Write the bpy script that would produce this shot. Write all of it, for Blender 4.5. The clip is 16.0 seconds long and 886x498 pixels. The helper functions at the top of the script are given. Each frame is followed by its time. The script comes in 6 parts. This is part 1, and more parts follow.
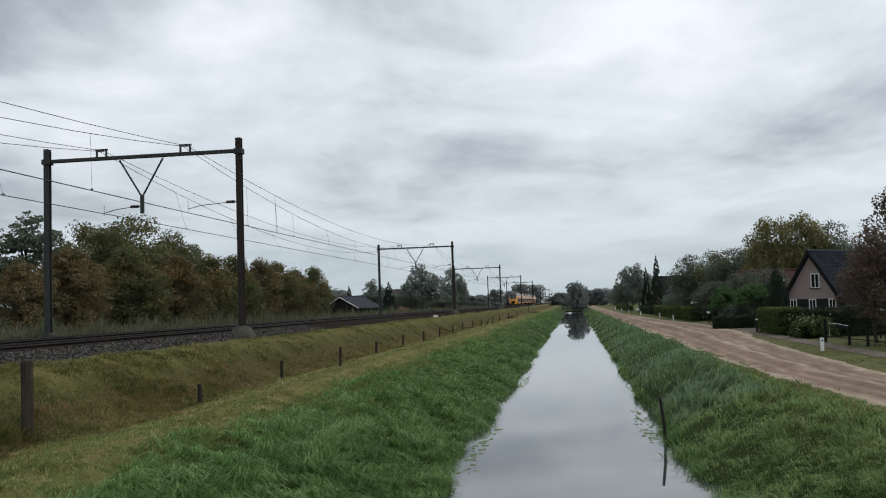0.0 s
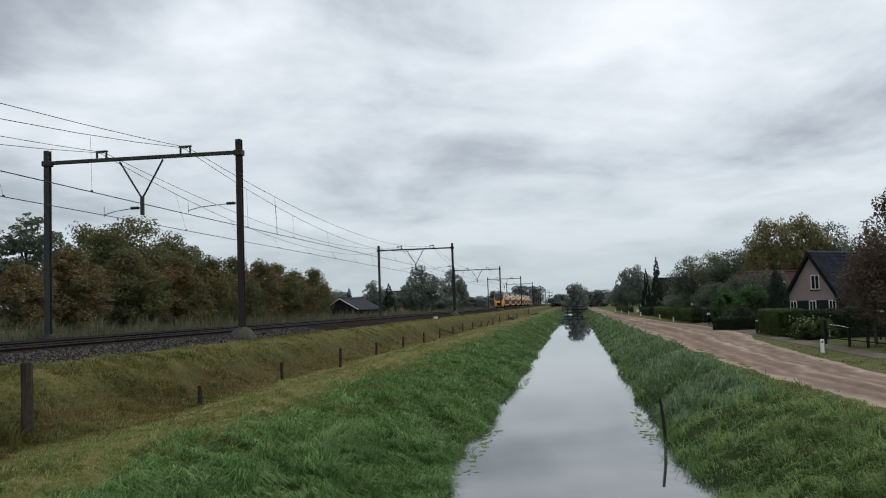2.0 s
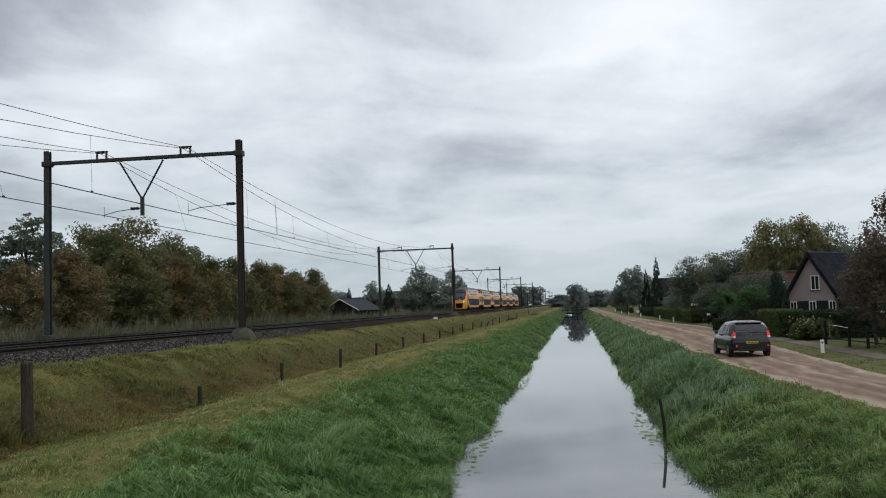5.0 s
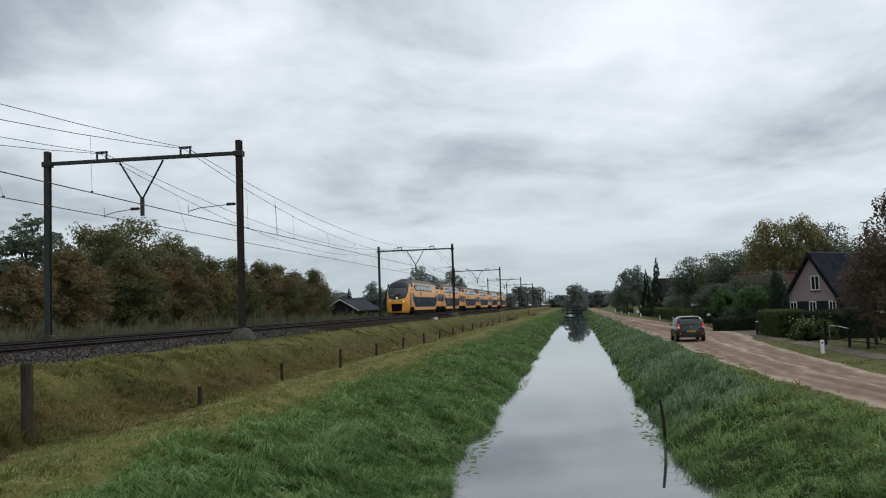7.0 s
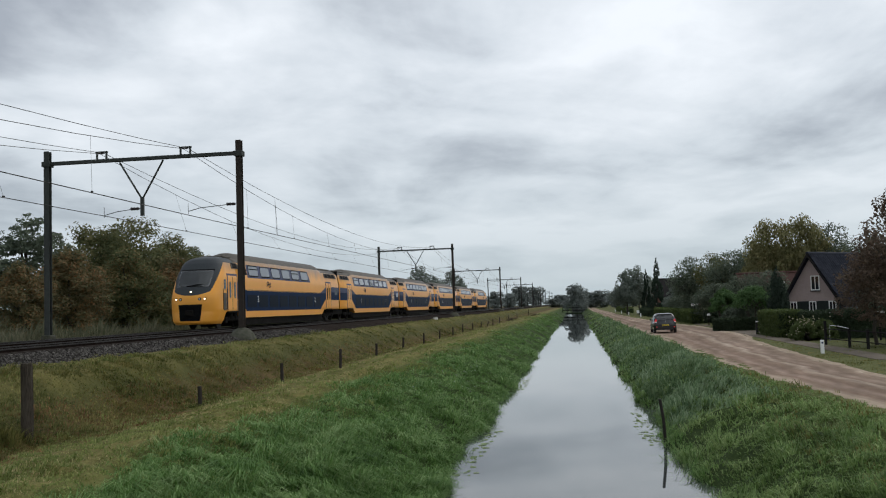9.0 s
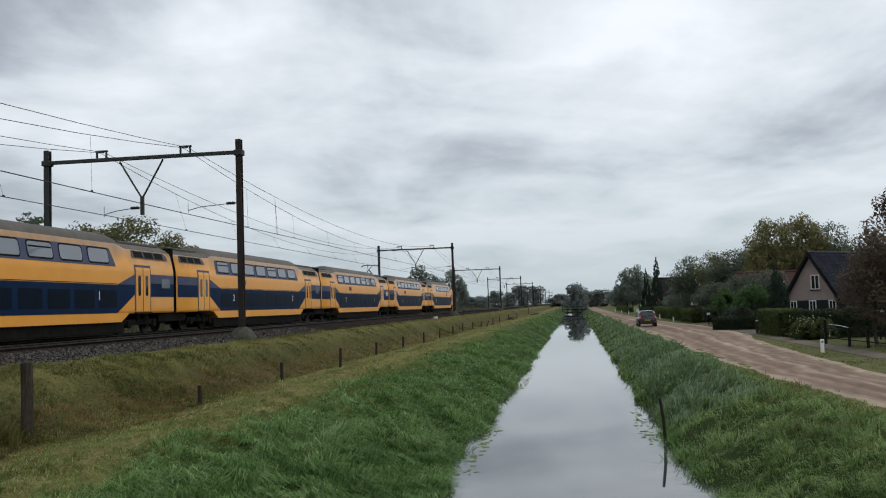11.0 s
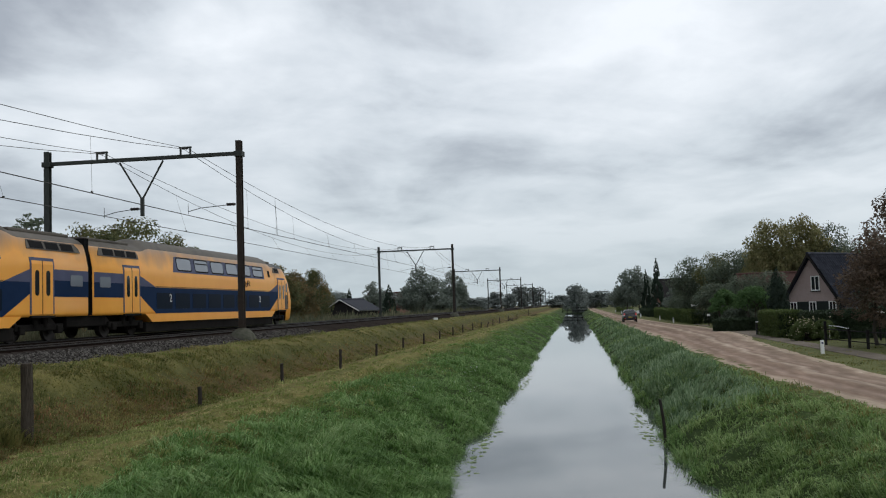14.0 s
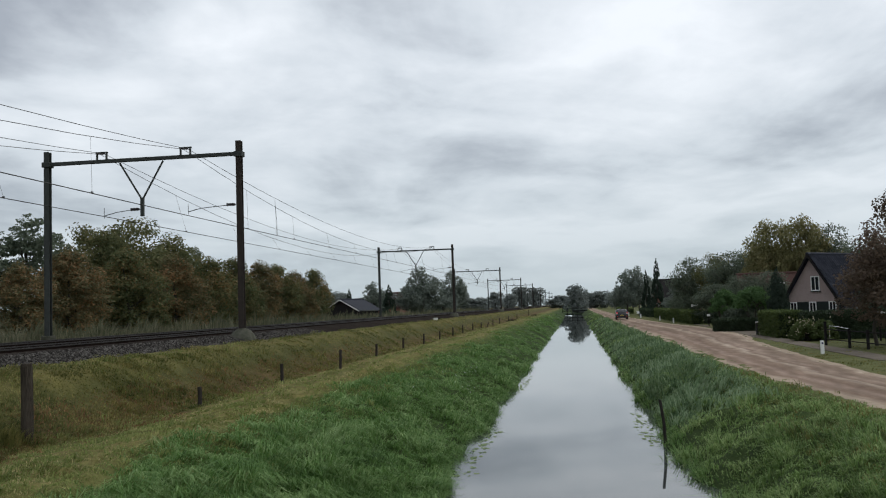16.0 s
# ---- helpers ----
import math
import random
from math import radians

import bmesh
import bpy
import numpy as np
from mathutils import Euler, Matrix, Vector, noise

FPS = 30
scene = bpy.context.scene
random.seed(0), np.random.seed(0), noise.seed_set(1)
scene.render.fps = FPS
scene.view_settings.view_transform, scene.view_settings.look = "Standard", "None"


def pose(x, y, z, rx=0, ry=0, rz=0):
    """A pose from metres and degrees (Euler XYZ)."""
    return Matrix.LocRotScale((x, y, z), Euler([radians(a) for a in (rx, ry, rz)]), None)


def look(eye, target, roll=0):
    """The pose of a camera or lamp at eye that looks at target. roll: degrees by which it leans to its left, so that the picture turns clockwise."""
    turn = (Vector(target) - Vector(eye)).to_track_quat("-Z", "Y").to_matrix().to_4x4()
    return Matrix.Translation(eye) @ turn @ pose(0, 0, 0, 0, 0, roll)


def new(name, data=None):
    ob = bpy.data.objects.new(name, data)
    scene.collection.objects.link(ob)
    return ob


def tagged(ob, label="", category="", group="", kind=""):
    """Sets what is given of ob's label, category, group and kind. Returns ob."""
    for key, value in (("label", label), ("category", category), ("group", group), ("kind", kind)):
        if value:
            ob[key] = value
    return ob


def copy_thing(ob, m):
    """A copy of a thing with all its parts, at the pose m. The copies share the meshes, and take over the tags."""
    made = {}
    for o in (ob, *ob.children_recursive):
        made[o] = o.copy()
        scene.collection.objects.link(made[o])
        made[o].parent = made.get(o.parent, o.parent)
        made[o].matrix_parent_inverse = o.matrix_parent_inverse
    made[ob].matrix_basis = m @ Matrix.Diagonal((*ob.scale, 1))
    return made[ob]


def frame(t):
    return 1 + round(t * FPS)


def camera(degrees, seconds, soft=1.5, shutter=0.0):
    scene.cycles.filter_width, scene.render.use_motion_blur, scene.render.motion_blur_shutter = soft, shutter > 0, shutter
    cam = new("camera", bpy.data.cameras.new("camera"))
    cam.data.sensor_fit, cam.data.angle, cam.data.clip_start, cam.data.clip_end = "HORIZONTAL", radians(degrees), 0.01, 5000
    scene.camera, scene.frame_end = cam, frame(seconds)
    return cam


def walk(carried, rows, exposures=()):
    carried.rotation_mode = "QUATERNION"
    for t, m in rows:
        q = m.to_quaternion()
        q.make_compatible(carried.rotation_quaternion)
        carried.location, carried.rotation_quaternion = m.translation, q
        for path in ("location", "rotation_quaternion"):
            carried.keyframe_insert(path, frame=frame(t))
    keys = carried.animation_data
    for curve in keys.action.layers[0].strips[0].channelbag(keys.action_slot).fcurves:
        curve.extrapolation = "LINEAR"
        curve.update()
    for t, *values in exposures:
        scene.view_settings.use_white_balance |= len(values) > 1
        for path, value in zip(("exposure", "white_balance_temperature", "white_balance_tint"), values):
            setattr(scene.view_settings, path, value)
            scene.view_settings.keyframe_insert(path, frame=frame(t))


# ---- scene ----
EYE = (0.0, 0.0, 3.7)
YAW, ROLL = 8.0736, -1.8826
cam = camera(51.84, 16.0, soft=1.1)


def aim(pitch):
    a, b = radians(YAW), radians(pitch)
    way = Vector((-math.sin(a) * math.cos(b), math.cos(a) * math.cos(b), math.sin(b)))
    return look(EYE, Vector(EYE) + way * 50, ROLL)


# the hand holding the camera lets it nod a little: seconds, degrees of tilt
NOD = [(0, 3.524), (0.5, 3.524), (1.0, 3.616), (1.5, 3.608), (2.0, 3.617), (2.5, 3.62), (3.0, 3.62), (3.5, 3.533), (4.0, 3.58),
       (6.5, 3.666), (7.0, 3.666), (7.5, 3.65), (8.0, 3.664), (8.5, 3.666), (9.0, 3.666), (11.5, 3.597), (12.0, 3.59), (12.5, 3.66),
       (13.0, 3.62), (13.5, 3.675), (14.0, 3.685), (14.5, 3.685), (15.0, 3.705), (15.5, 3.7), (16.0, 3.7)]
walk(cam, [(t, aim(p)) for t, p in NOD], exposures=[(0, 0.0), (16, 0.0)])

# ---------------------------------------------------------------- sky and light
SUN_EL, SUN_AZ = 48, 35
world = bpy.data.worlds.new("overcast_sky")
scene.world = world
world.use_nodes = True
wn, wl = world.node_tree.nodes, world.node_tree.links
wn.clear()


def wnode(kind, **kw):
    n = wn.new(kind)
    for k, v in kw.items():
        n.inputs[k].default_value = v
    return n


def wmath(op, a, b=None):
    n = wn.new("ShaderNodeMath")
    n.operation = op
    for i, v in enumerate((a, b)):
        if v is None:
            continue
        if isinstance(v, (int, float)):
            n.inputs[i].default_value = v
        else:
            wl.new(v, n.inputs[i])
    return n.outputs[0]


tc = wn.new("ShaderNodeTexCoord")
sep = wn.new("ShaderNodeSeparateXYZ")
wl.new(tc.outputs["Generated"], sep.inputs[0])
up = wmath("MAXIMUM", sep.outputs[2], 0.0)
den = wmath("ADD", up, 0.16)
cx = wmath("DIVIDE", sep.outputs[0], den)
cy = wmath("DIVIDE", sep.outputs[1], den)
comb = wn.new("ShaderNodeCombineXYZ")
wl.new(cx, comb.inputs[0]), wl.new(cy, comb.inputs[1])
mapw = wnode("ShaderNodeMapping", Rotation=(0, 0, radians(-28)), Scale=(0.95, 0.8, 1.0), Location=(3.1, 1.7, 0))
wl.new(comb.outputs[0], mapw.inputs[0])
n1 = wnode("ShaderNodeTexNoise", Scale=1.15, Detail=6.0, Roughness=0.5, Distortion=0.5)
n2 = wnode("ShaderNodeTexNoise", Scale=3.4, Detail=6.0, Roughness=0.55, Distortion=0.2)
wl.new(mapw.outputs[0], n1.inputs["Vector"]), wl.new(mapw.outputs[0], n2.inputs["Vector"])
dens = wmath("ADD", wmath("MULTIPLY", n1.outputs[0], 0.72), wmath("MULTIPLY", n2.outputs[0], 0.28))
# the veiled sun brightens the cloud towards the east
dens = wmath("ADD", dens, wmath("MULTIPLY", wmath("ADD", sep.outputs[0], 0.22), 0.105))
dens = wmath("ADD", dens, wmath("MULTIPLY", wmath("MULTIPLY", wmath("MINIMUM", wmath("ADD", sep.outputs[0], 0.3), 0.0), 2.3), wmath("MAXIMUM", wmath("SUBTRACT", sep.outputs[2], 0.14), 0.0)))
ramp = wn.new("ShaderNodeValToRGB")
ramp.color_ramp.elements[0].position, ramp.color_ramp.elements[0].color = 0.36, (0.37, 0.41, 0.47, 1)
ramp.color_ramp.elements[1].position, ramp.color_ramp.elements[1].color = 0.62, (0.85, 0.895, 0.95, 1)
e = ramp.color_ramp.elements.new(0.48)
e.color = (0.63, 0.685, 0.745, 1)
wl.new(dens, ramp.inputs[0])
haze = wn.new("ShaderNodeMix")
haze.data_type = "RGBA"
haze.inputs[7].default_value = (0.46, 0.535, 0.575, 1)
fade = wmath("POWER", wmath("SUBTRACT", 1.0, wmath("MINIMUM", wmath("MULTIPLY", up, 3.1), 1.0)), 2.2)
wl.new(fade, haze.inputs[0]), wl.new(ramp.outputs[0], haze.inputs[6])
sky = wn.new("ShaderNodeTexSky")
sky.sky_type, sky.sun_disc = "NISHITA", False
sky.sun_elevation, sky.sun_rotation = radians(SUN_EL), radians(SUN_AZ)
clear = wnode("ShaderNodeBackground", Strength=0.05)
cloud = wnode("ShaderNodeBackground", Strength=1.11)
wl.new(sky.outputs[0], clear.inputs[0]), wl.new(haze.outputs[2], cloud.inputs[0])
both = wn.new("ShaderNodeMixShader")
both.inputs[0].default_value = 0.96
wl.new(clear.outputs[0], both.inputs[1]), wl.new(cloud.outputs[0], both.inputs[2])
wout = wn.new("ShaderNodeOutputWorld")
wl.new(both.outputs[0], wout.inputs[0])

sun = new("sun", bpy.data.lights.new("sun", "SUN"))
sun.data.energy, sun.data.angle, sun.data.color = 0.7, radians(25), (1.0, 0.97, 0.92)
sa, se = radians(SUN_AZ), radians(SUN_EL)
sun.matrix_world = look((0, 0, 0), (-math.sin(sa) * math.cos(se), -math.cos(sa) * math.cos(se), -math.sin(se)))


# ---------------------------------------------------------------- materials
def material(name, stops, rough=0.8, metal=0.0, grain=8.0, blotch=0.6, mix=0.5, bump=0.0, bump_scale=40.0, island=0.0, spec=0.3, contrast=1.0, coat=0.0, per_object=0.0, stretch=(1, 1, 1)):
    """A surface whose colour runs over the stops by noise at two scales, and by piece where asked."""
    m = bpy.data.materials.new(name)
    m.use_nodes = True
    nt = m.node_tree
    bsdf = nt.nodes["Principled BSDF"]
    bsdf.inputs["Roughness"].default_value = rough
    bsdf.inputs["Metallic"].default_value = metal
    bsdf.inputs["Specular IOR Level"].default_value = spec
    bsdf.inputs["Coat Weight"].default_value = coat
    tcn = nt.nodes.new("ShaderNodeTexCoord")
    mp = nt.nodes.new("ShaderNodeMapping")
    mp.inputs["Scale"].default_value = stretch
    nt.links.new(tcn.outputs["Object"], mp.inputs[0])

    def noise_at(scale, detail):
        n = nt.nodes.new("ShaderNodeTexNoise")
        n.inputs["Scale"].default_value, n.inputs["Detail"].default_value = scale, detail
        nt.links.new(mp.outputs[0], n.inputs["Vector"])
        return n.outputs[0]

    def calc(op, a, b):
        n = nt.nodes.new("ShaderNodeMath")
        n.operation = op
        for i, v in enumerate((a, b)):
            if isinstance(v, (int, float)):
                n.inputs[i].default_value = v
            else:
                nt.links.new(v, n.inputs[i])
        return n.outputs[0]

    fac = calc("ADD", calc("MULTIPLY", noise_at(grain, 6), mix), calc("MULTIPLY", noise_at(blotch, 4), 1 - mix))
    if contrast != 1:
        fac = calc("ADD", calc("MULTIPLY", fac, contrast), 0.5 - 0.5 * contrast)
    if island:
        g = nt.nodes.new("ShaderNodeNewGeometry")
        fac = calc("ADD", calc("MULTIPLY", fac, 1 - island), calc("MULTIPLY", g.outputs["Random Per Island"], island))
    if per_object:
        g = nt.nodes.new("ShaderNodeObjectInfo")
        fac = calc("ADD", calc("MULTIPLY", fac, 1 - per_object), calc("MULTIPLY", g.outputs["Random"], per_object))
    r = nt.nodes.new("ShaderNodeValToRGB")
    lo, hi = (0.3, 0.7) if not (island or per_object) else (0.15, 0.85)
    els = r.color_ramp.elements
    while len(els) < len(stops):
        els.new(0.5)
    for i, c in enumerate(stops):
        els[i].position = lo + (hi - lo) * i / max(1, len(stops) - 1)
        els[i].color = (*c, 1)
    nt.links.new(fac, r.inputs[0])
    nt.links.new(r.outputs[0], bsdf.inputs["Base Color"])
    if bump:
        b = nt.nodes.new("ShaderNodeBump")
        b.inputs["Strength"].default_value, b.inputs["Distance"].default_value = bump, 0.02
        nt.links.new(noise_at(bump_scale, 5), b.inputs["Height"])
        nt.links.new(b.outputs[0], bsdf.inputs["Normal"])
    return m


def leafy(name, stops, island=0.45, blotch=0.35, rough=0.75, grain=3.0, contrast=1.6, stretch=(1, 1, 1)):
    m = material(name, stops, rough=rough, grain=grain, blotch=blotch, mix=0.5, island=island, spec=0.2, contrast=contrast, stretch=stretch)
    nt = m.node_tree
    bsdf, out = nt.nodes["Principled BSDF"], nt.nodes["Material Output"]
    thin = nt.nodes.new("ShaderNodeBsdfTranslucent")
    nt.links.new(bsdf.inputs["Base Color"].links[0].from_socket, thin.inputs["Color"])
    both_ = nt.nodes.new("ShaderNodeMixShader")
    both_.inputs[0].default_value = 0.4
    nt.links.new(bsdf.outputs[0], both_.inputs[1]), nt.links.new(thin.outputs[0], both_.inputs[2])
    nt.links.new(both_.outputs[0], out.inputs["Surface"])
    return m


def glassy(name, colour, rough=0.06, ior=1.5):
    m = bpy.data.materials.new(name)
    m.use_nodes = True
    b = m.node_tree.nodes["Principled BSDF"]
    b.inputs["Base Color"].default_value = (*colour, 1)
    b.inputs["Roughness"].default_value = rough
    b.inputs["IOR"].default_value = ior
    return m


def glowing(name, colour, strength):
    m = glassy(name, colour, 0.3)
    b = m.node_tree.nodes["Principled BSDF"]
    b.inputs["Emission Color"].default_value = (*colour, 1)
    b.inputs["Emission Strength"].default_value = strength
    return m


def grimy_paint(m):
    """Brown dust settled on the upper body and brake dust along the sill, in uneven streaks."""
    nt = m.node_tree
    b = nt.nodes["Principled BSDF"]
    clean = b.inputs["Base Color"].links[0].from_socket
    tcn = nt.nodes.new("ShaderNodeTexCoord")
    sp = nt.nodes.new("ShaderNodeSeparateXYZ")
    nt.links.new(tcn.outputs["Object"], sp.inputs[0])
    mp = nt.nodes.new("ShaderNodeMapping")
    mp.inputs["Scale"].default_value = (0.6, 0.9, 0.35)
    nt.links.new(tcn.outputs["Object"], mp.inputs[0])
    nz = nt.nodes.new("ShaderNodeTexNoise")
    nz.inputs["Scale"].default_value, nz.inputs["Detail"].default_value = 1.4, 5
    nt.links.new(mp.outputs[0], nz.inputs["Vector"])
    ad = nt.nodes.new("ShaderNodeMath")
    ad.operation = "MULTIPLY_ADD"
    ad.inputs[1].default_value = 1.1
    nt.links.new(nz.outputs[0], ad.inputs[0]), nt.links.new(sp.outputs[2], ad.inputs[2])
    r = nt.nodes.new("ShaderNodeMapRange")
    r.inputs[1].default_value, r.inputs[2].default_value, r.inputs[3].default_value, r.inputs[4].default_value = 3.75, 4.65, 0.0, 0.85
    nt.links.new(ad.outputs[0], r.inputs[0])
    mx = nt.nodes.new("ShaderNodeMix")
    mx.data_type = "RGBA"
    mx.inputs[7].default_value = (0.23, 0.165, 0.11, 1)
    nt.links.new(r.outputs[0], mx.inputs[0]), nt.links.new(clean, mx.inputs[6])
    nt.links.new(mx.outputs[2], b.inputs["Base Color"])
    return m


M = dict(
    ballast=material("ballast_stone", [(0.010, 0.008, 0.007), (0.028, 0.023, 0.02), (0.065, 0.056, 0.049)], 0.95, grain=14, mix=0.7, bump=0.8, bump_scale=18, spec=0.0),
    stone=material("ballast_pebble", [(0.015, 0.014, 0.013), (0.046, 0.042, 0.038), (0.14, 0.13, 0.12)], 0.95, grain=9, island=0.7, spec=0.0),
    sleeper=material("sleeper_concrete", [(0.028, 0.023, 0.02), (0.058, 0.05, 0.044)], 0.95, bump=0.3, spec=0.0),
    rail=material("rusty_rail_steel", [(0.010, 0.007, 0.006), (0.024, 0.017, 0.014)], 0.9, 0.0, spec=0.0),
    railtop=material("worn_rail_head", [(0.03, 0.027, 0.025), (0.055, 0.05, 0.046)], 0.55, 0.5),
    mast=material("galvanised_dark_steel", [(0.032, 0.036, 0.033), (0.06, 0.066, 0.06)], 0.75, 0.1, grain=5, bump=0.15, spec=0.2),
    mastrust=material("rust_brown_steel", [(0.022, 0.017, 0.014), (0.045, 0.034, 0.027)], 0.75, 0.1, grain=5, bump=0.15, spec=0.3),
    wire=material("copper_wire", [(0.03, 0.03, 0.03), (0.06, 0.055, 0.05)], 0.5, 0.6),
    insul=material("glazed_insulator", [(0.02, 0.017, 0.016), (0.04, 0.03, 0.03)], 0.3),
    concrete=material("weathered_concrete", [(0.07, 0.065, 0.058), (0.15, 0.14, 0.125)], 0.95, bump=0.4, spec=0.1),
    yellow=grimy_paint(material("yellow_train_paint", [(0.79, 0.33, 0.04), (0.88, 0.40, 0.06)], 0.34, grain=1.2, blotch=0.25, spec=0.32, coat=0.08)),
    blue=material("dark_blue_train_paint", [(0.005, 0.017, 0.05), (0.009, 0.026, 0.07)], 0.5, grain=1.2, blotch=0.3, spec=0.04),
    darkpane=material("dark_tinted_pane", [(0.004, 0.009, 0.018), (0.007, 0.013, 0.024)], 0.4, spec=0.03),
    greyblue=material("grey_blue_train_paint", [(0.06, 0.068, 0.12), (0.085, 0.094, 0.155)], 0.5, grain=2, spec=0.1),
    roofgrey=material("dusty_grey_roof", [(0.055, 0.05, 0.043), (0.12, 0.104, 0.084)], 0.6, grain=2, blotch=0.4, spec=0.2),
    maskgrey=material("anthracite_nose_paint", [(0.035, 0.04, 0.044), (0.05, 0.056, 0.06)], 0.5, spec=0.15),
    under=material("dusty_underframe", [(0.007, 0.0065, 0.006), (0.02, 0.018, 0.016)], 0.9, grain=4, spec=0.05),
    gap=material("black_rubber_gangway", [(0.007, 0.007, 0.008), (0.016, 0.016, 0.017)], 0.85, spec=0.08),
    wheel=material("wheel_steel", [(0.02, 0.017, 0.015), (0.05, 0.042, 0.037)], 0.6, 0.4),
    glass=glassy("dark_window_glass", (0.02, 0.024, 0.028), 0.04),
    screen=glassy("windscreen_glass", (0.06, 0.065, 0.065), 0.1, 2.0),
    skyglass=glassy("tinted_upper_glass", (0.16, 0.18, 0.21), 0.06, 1.7),
    white=material("white_paint", [(0.72, 0.72, 0.7), (0.82, 0.82, 0.8)], 0.5),
    headlight=glowing("headlight_glow", (1.0, 0.8, 0.5), 3.0),
    lens=glassy("clear_lamp_lens", (0.5, 0.5, 0.5), 0.1),
    wood=material("weathered_grey_wood", [(0.02, 0.016, 0.012), (0.085, 0.07, 0.055)], 0.95, grain=10, bump=0.6, stretch=(6, 6, 0.6), spec=0.12, contrast=1.6),
    darkwood=material("dark_wet_wood", [(0.015, 0.012, 0.01), (0.04, 0.033, 0.028)], 0.85, grain=8, bump=0.5, stretch=(6, 6, 0.7)),
    bark=material("tree_bark", [(0.035, 0.03, 0.025), (0.09, 0.08, 0.065)], 0.95, grain=6, bump=0.7, stretch=(3, 3, 0.6)),
    carpaint=material("black_car_paint", [(0.005, 0.0055, 0.007), (0.008, 0.0085, 0.011)], 0.22, spec=0.5, coat=0.35),
    plastic=material("black_plastic", [(0.015, 0.015, 0.016), (0.03, 0.03, 0.03)], 0.55),
    tyre=material("tyre_rubber", [(0.012, 0.012, 0.012), (0.03, 0.028, 0.026)], 0.9),
    alloy=material("silver_wheel_alloy", [(0.35, 0.36, 0.37), (0.45, 0.46, 0.47)], 0.35, 0.8),
    redlamp=glowing("red_tail_lamp", (0.65, 0.03, 0.03), 0.28),
    plate=material("yellow_plate", [(0.6, 0.45, 0.04), (0.7, 0.52, 0.06)], 0.5),
    chrome=material("chrome", [(0.6, 0.6, 0.6), (0.7, 0.7, 0.7)], 0.15, 1.0),
    render=material("pinkish_render", [(0.33, 0.255, 0.235), (0.42, 0.335, 0.31)], 0.9, grain=5, blotch=0.4, bump=0.2),
    tile=material("anthracite_roof_tile", [(0.012, 0.014, 0.021), (0.034, 0.037, 0.05)], 0.75, per_object=0.5, grain=4, spec=0.12),
    redtile=material("red_roof_tile", [(0.055, 0.03, 0.026), (0.10, 0.05, 0.04)], 0.85, island=0.5, spec=0.15),
    brick=material("brown_brick", [(0.16, 0.075, 0.055), (0.26, 0.13, 0.095)], 0.9, grain=9),
    darkboard=material("dark_stained_board", [(0.012, 0.011, 0.011), (0.026, 0.024, 0.023)], 0.85, spec=0.1),
    shutter=material("dark_green_shutter", [(0.012, 0.018, 0.016), (0.022, 0.03, 0.027)], 0.5),
    paving=material("dusty_paving", [(0.10, 0.082, 0.064), (0.185, 0.155, 0.125)], 0.95, grain=3, bump=0.2, spec=0.1),
    oak=leafy("dark_oak_leaves", [(0.052, 0.073, 0.036), (0.13, 0.14, 0.062), (0.26, 0.195, 0.088)], 0.22),
    dark=leafy("deep_green_leaves", [(0.056, 0.078, 0.06), (0.115, 0.142, 0.098), (0.19, 0.212, 0.145)], 0.25),
    # leaves paled towards grey: the haze of distance put into the colour
    mid=leafy("hazed_leaves", [(0.11, 0.135, 0.115), (0.17, 0.2, 0.165), (0.23, 0.26, 0.215)], 0.25),
    rust=leafy("rusty_autumn_leaves", [(0.06, 0.088, 0.042), (0.15, 0.13, 0.064), (0.44, 0.2, 0.085)], 0.22, 0.28),
    rust2=leafy("turning_oak_leaves", [(0.05, 0.082, 0.036), (0.12, 0.13, 0.056), (0.38, 0.2, 0.085)], 0.22, 0.28),
    olive=leafy("olive_autumn_leaves", [(0.10, 0.11, 0.05), (0.21, 0.2, 0.09), (0.38, 0.32, 0.16)], 0.25),
    copper=leafy("dark_copper_leaves", [(0.058, 0.049, 0.038), (0.125, 0.092, 0.068), (0.21, 0.145, 0.1)], 0.25),
    conifer=leafy("conifer_needles", [(0.022, 0.036, 0.026), (0.045, 0.066, 0.045)]),
    bush=leafy("rounded_bush_leaves", [(0.05, 0.10, 0.036), (0.13, 0.22, 0.08)]),
    hedge=leafy("clipped_hedge_leaves", [(0.05, 0.075, 0.026), (0.12, 0.155, 0.05)], 0.3),
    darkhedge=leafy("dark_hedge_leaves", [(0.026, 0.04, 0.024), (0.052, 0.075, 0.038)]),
    # horizon leaves, paler still, with more haze in their base colour
    hazed=leafy("horizon_hazed_leaves", [(0.16, 0.185, 0.175), (0.2, 0.225, 0.21), (0.24, 0.265, 0.245)], 0.2),
    lush=leafy("lush_bank_grass", [(0.042, 0.095, 0.026), (0.14, 0.255, 0.068), (0.38, 0.5, 0.23)], 0.3, 0.9, grain=5.0, contrast=2.1),
    mown=leafy("mown_yellow_green_grass", [(0.07, 0.115, 0.03), (0.21, 0.255, 0.072), (0.43, 0.4, 0.165)], 0.3, 0.7, grain=5.0, contrast=2.0, stretch=(1.4, 0.4, 1)),
    dry=leafy("dry_embankment_grass", [(0.04, 0.06, 0.018), (0.155, 0.16, 0.05), (0.37, 0.3, 0.115)], 0.3, 0.45, grain=4.0, contrast=2.5, stretch=(1.3, 0.5, 1)),
    rough=leafy("rough_tangled_grass", [(0.06, 0.11, 0.032), (0.18, 0.28, 0.085), (0.38, 0.46, 0.2)], 0.4, 0.6, grain=6.0, contrast=2.4),
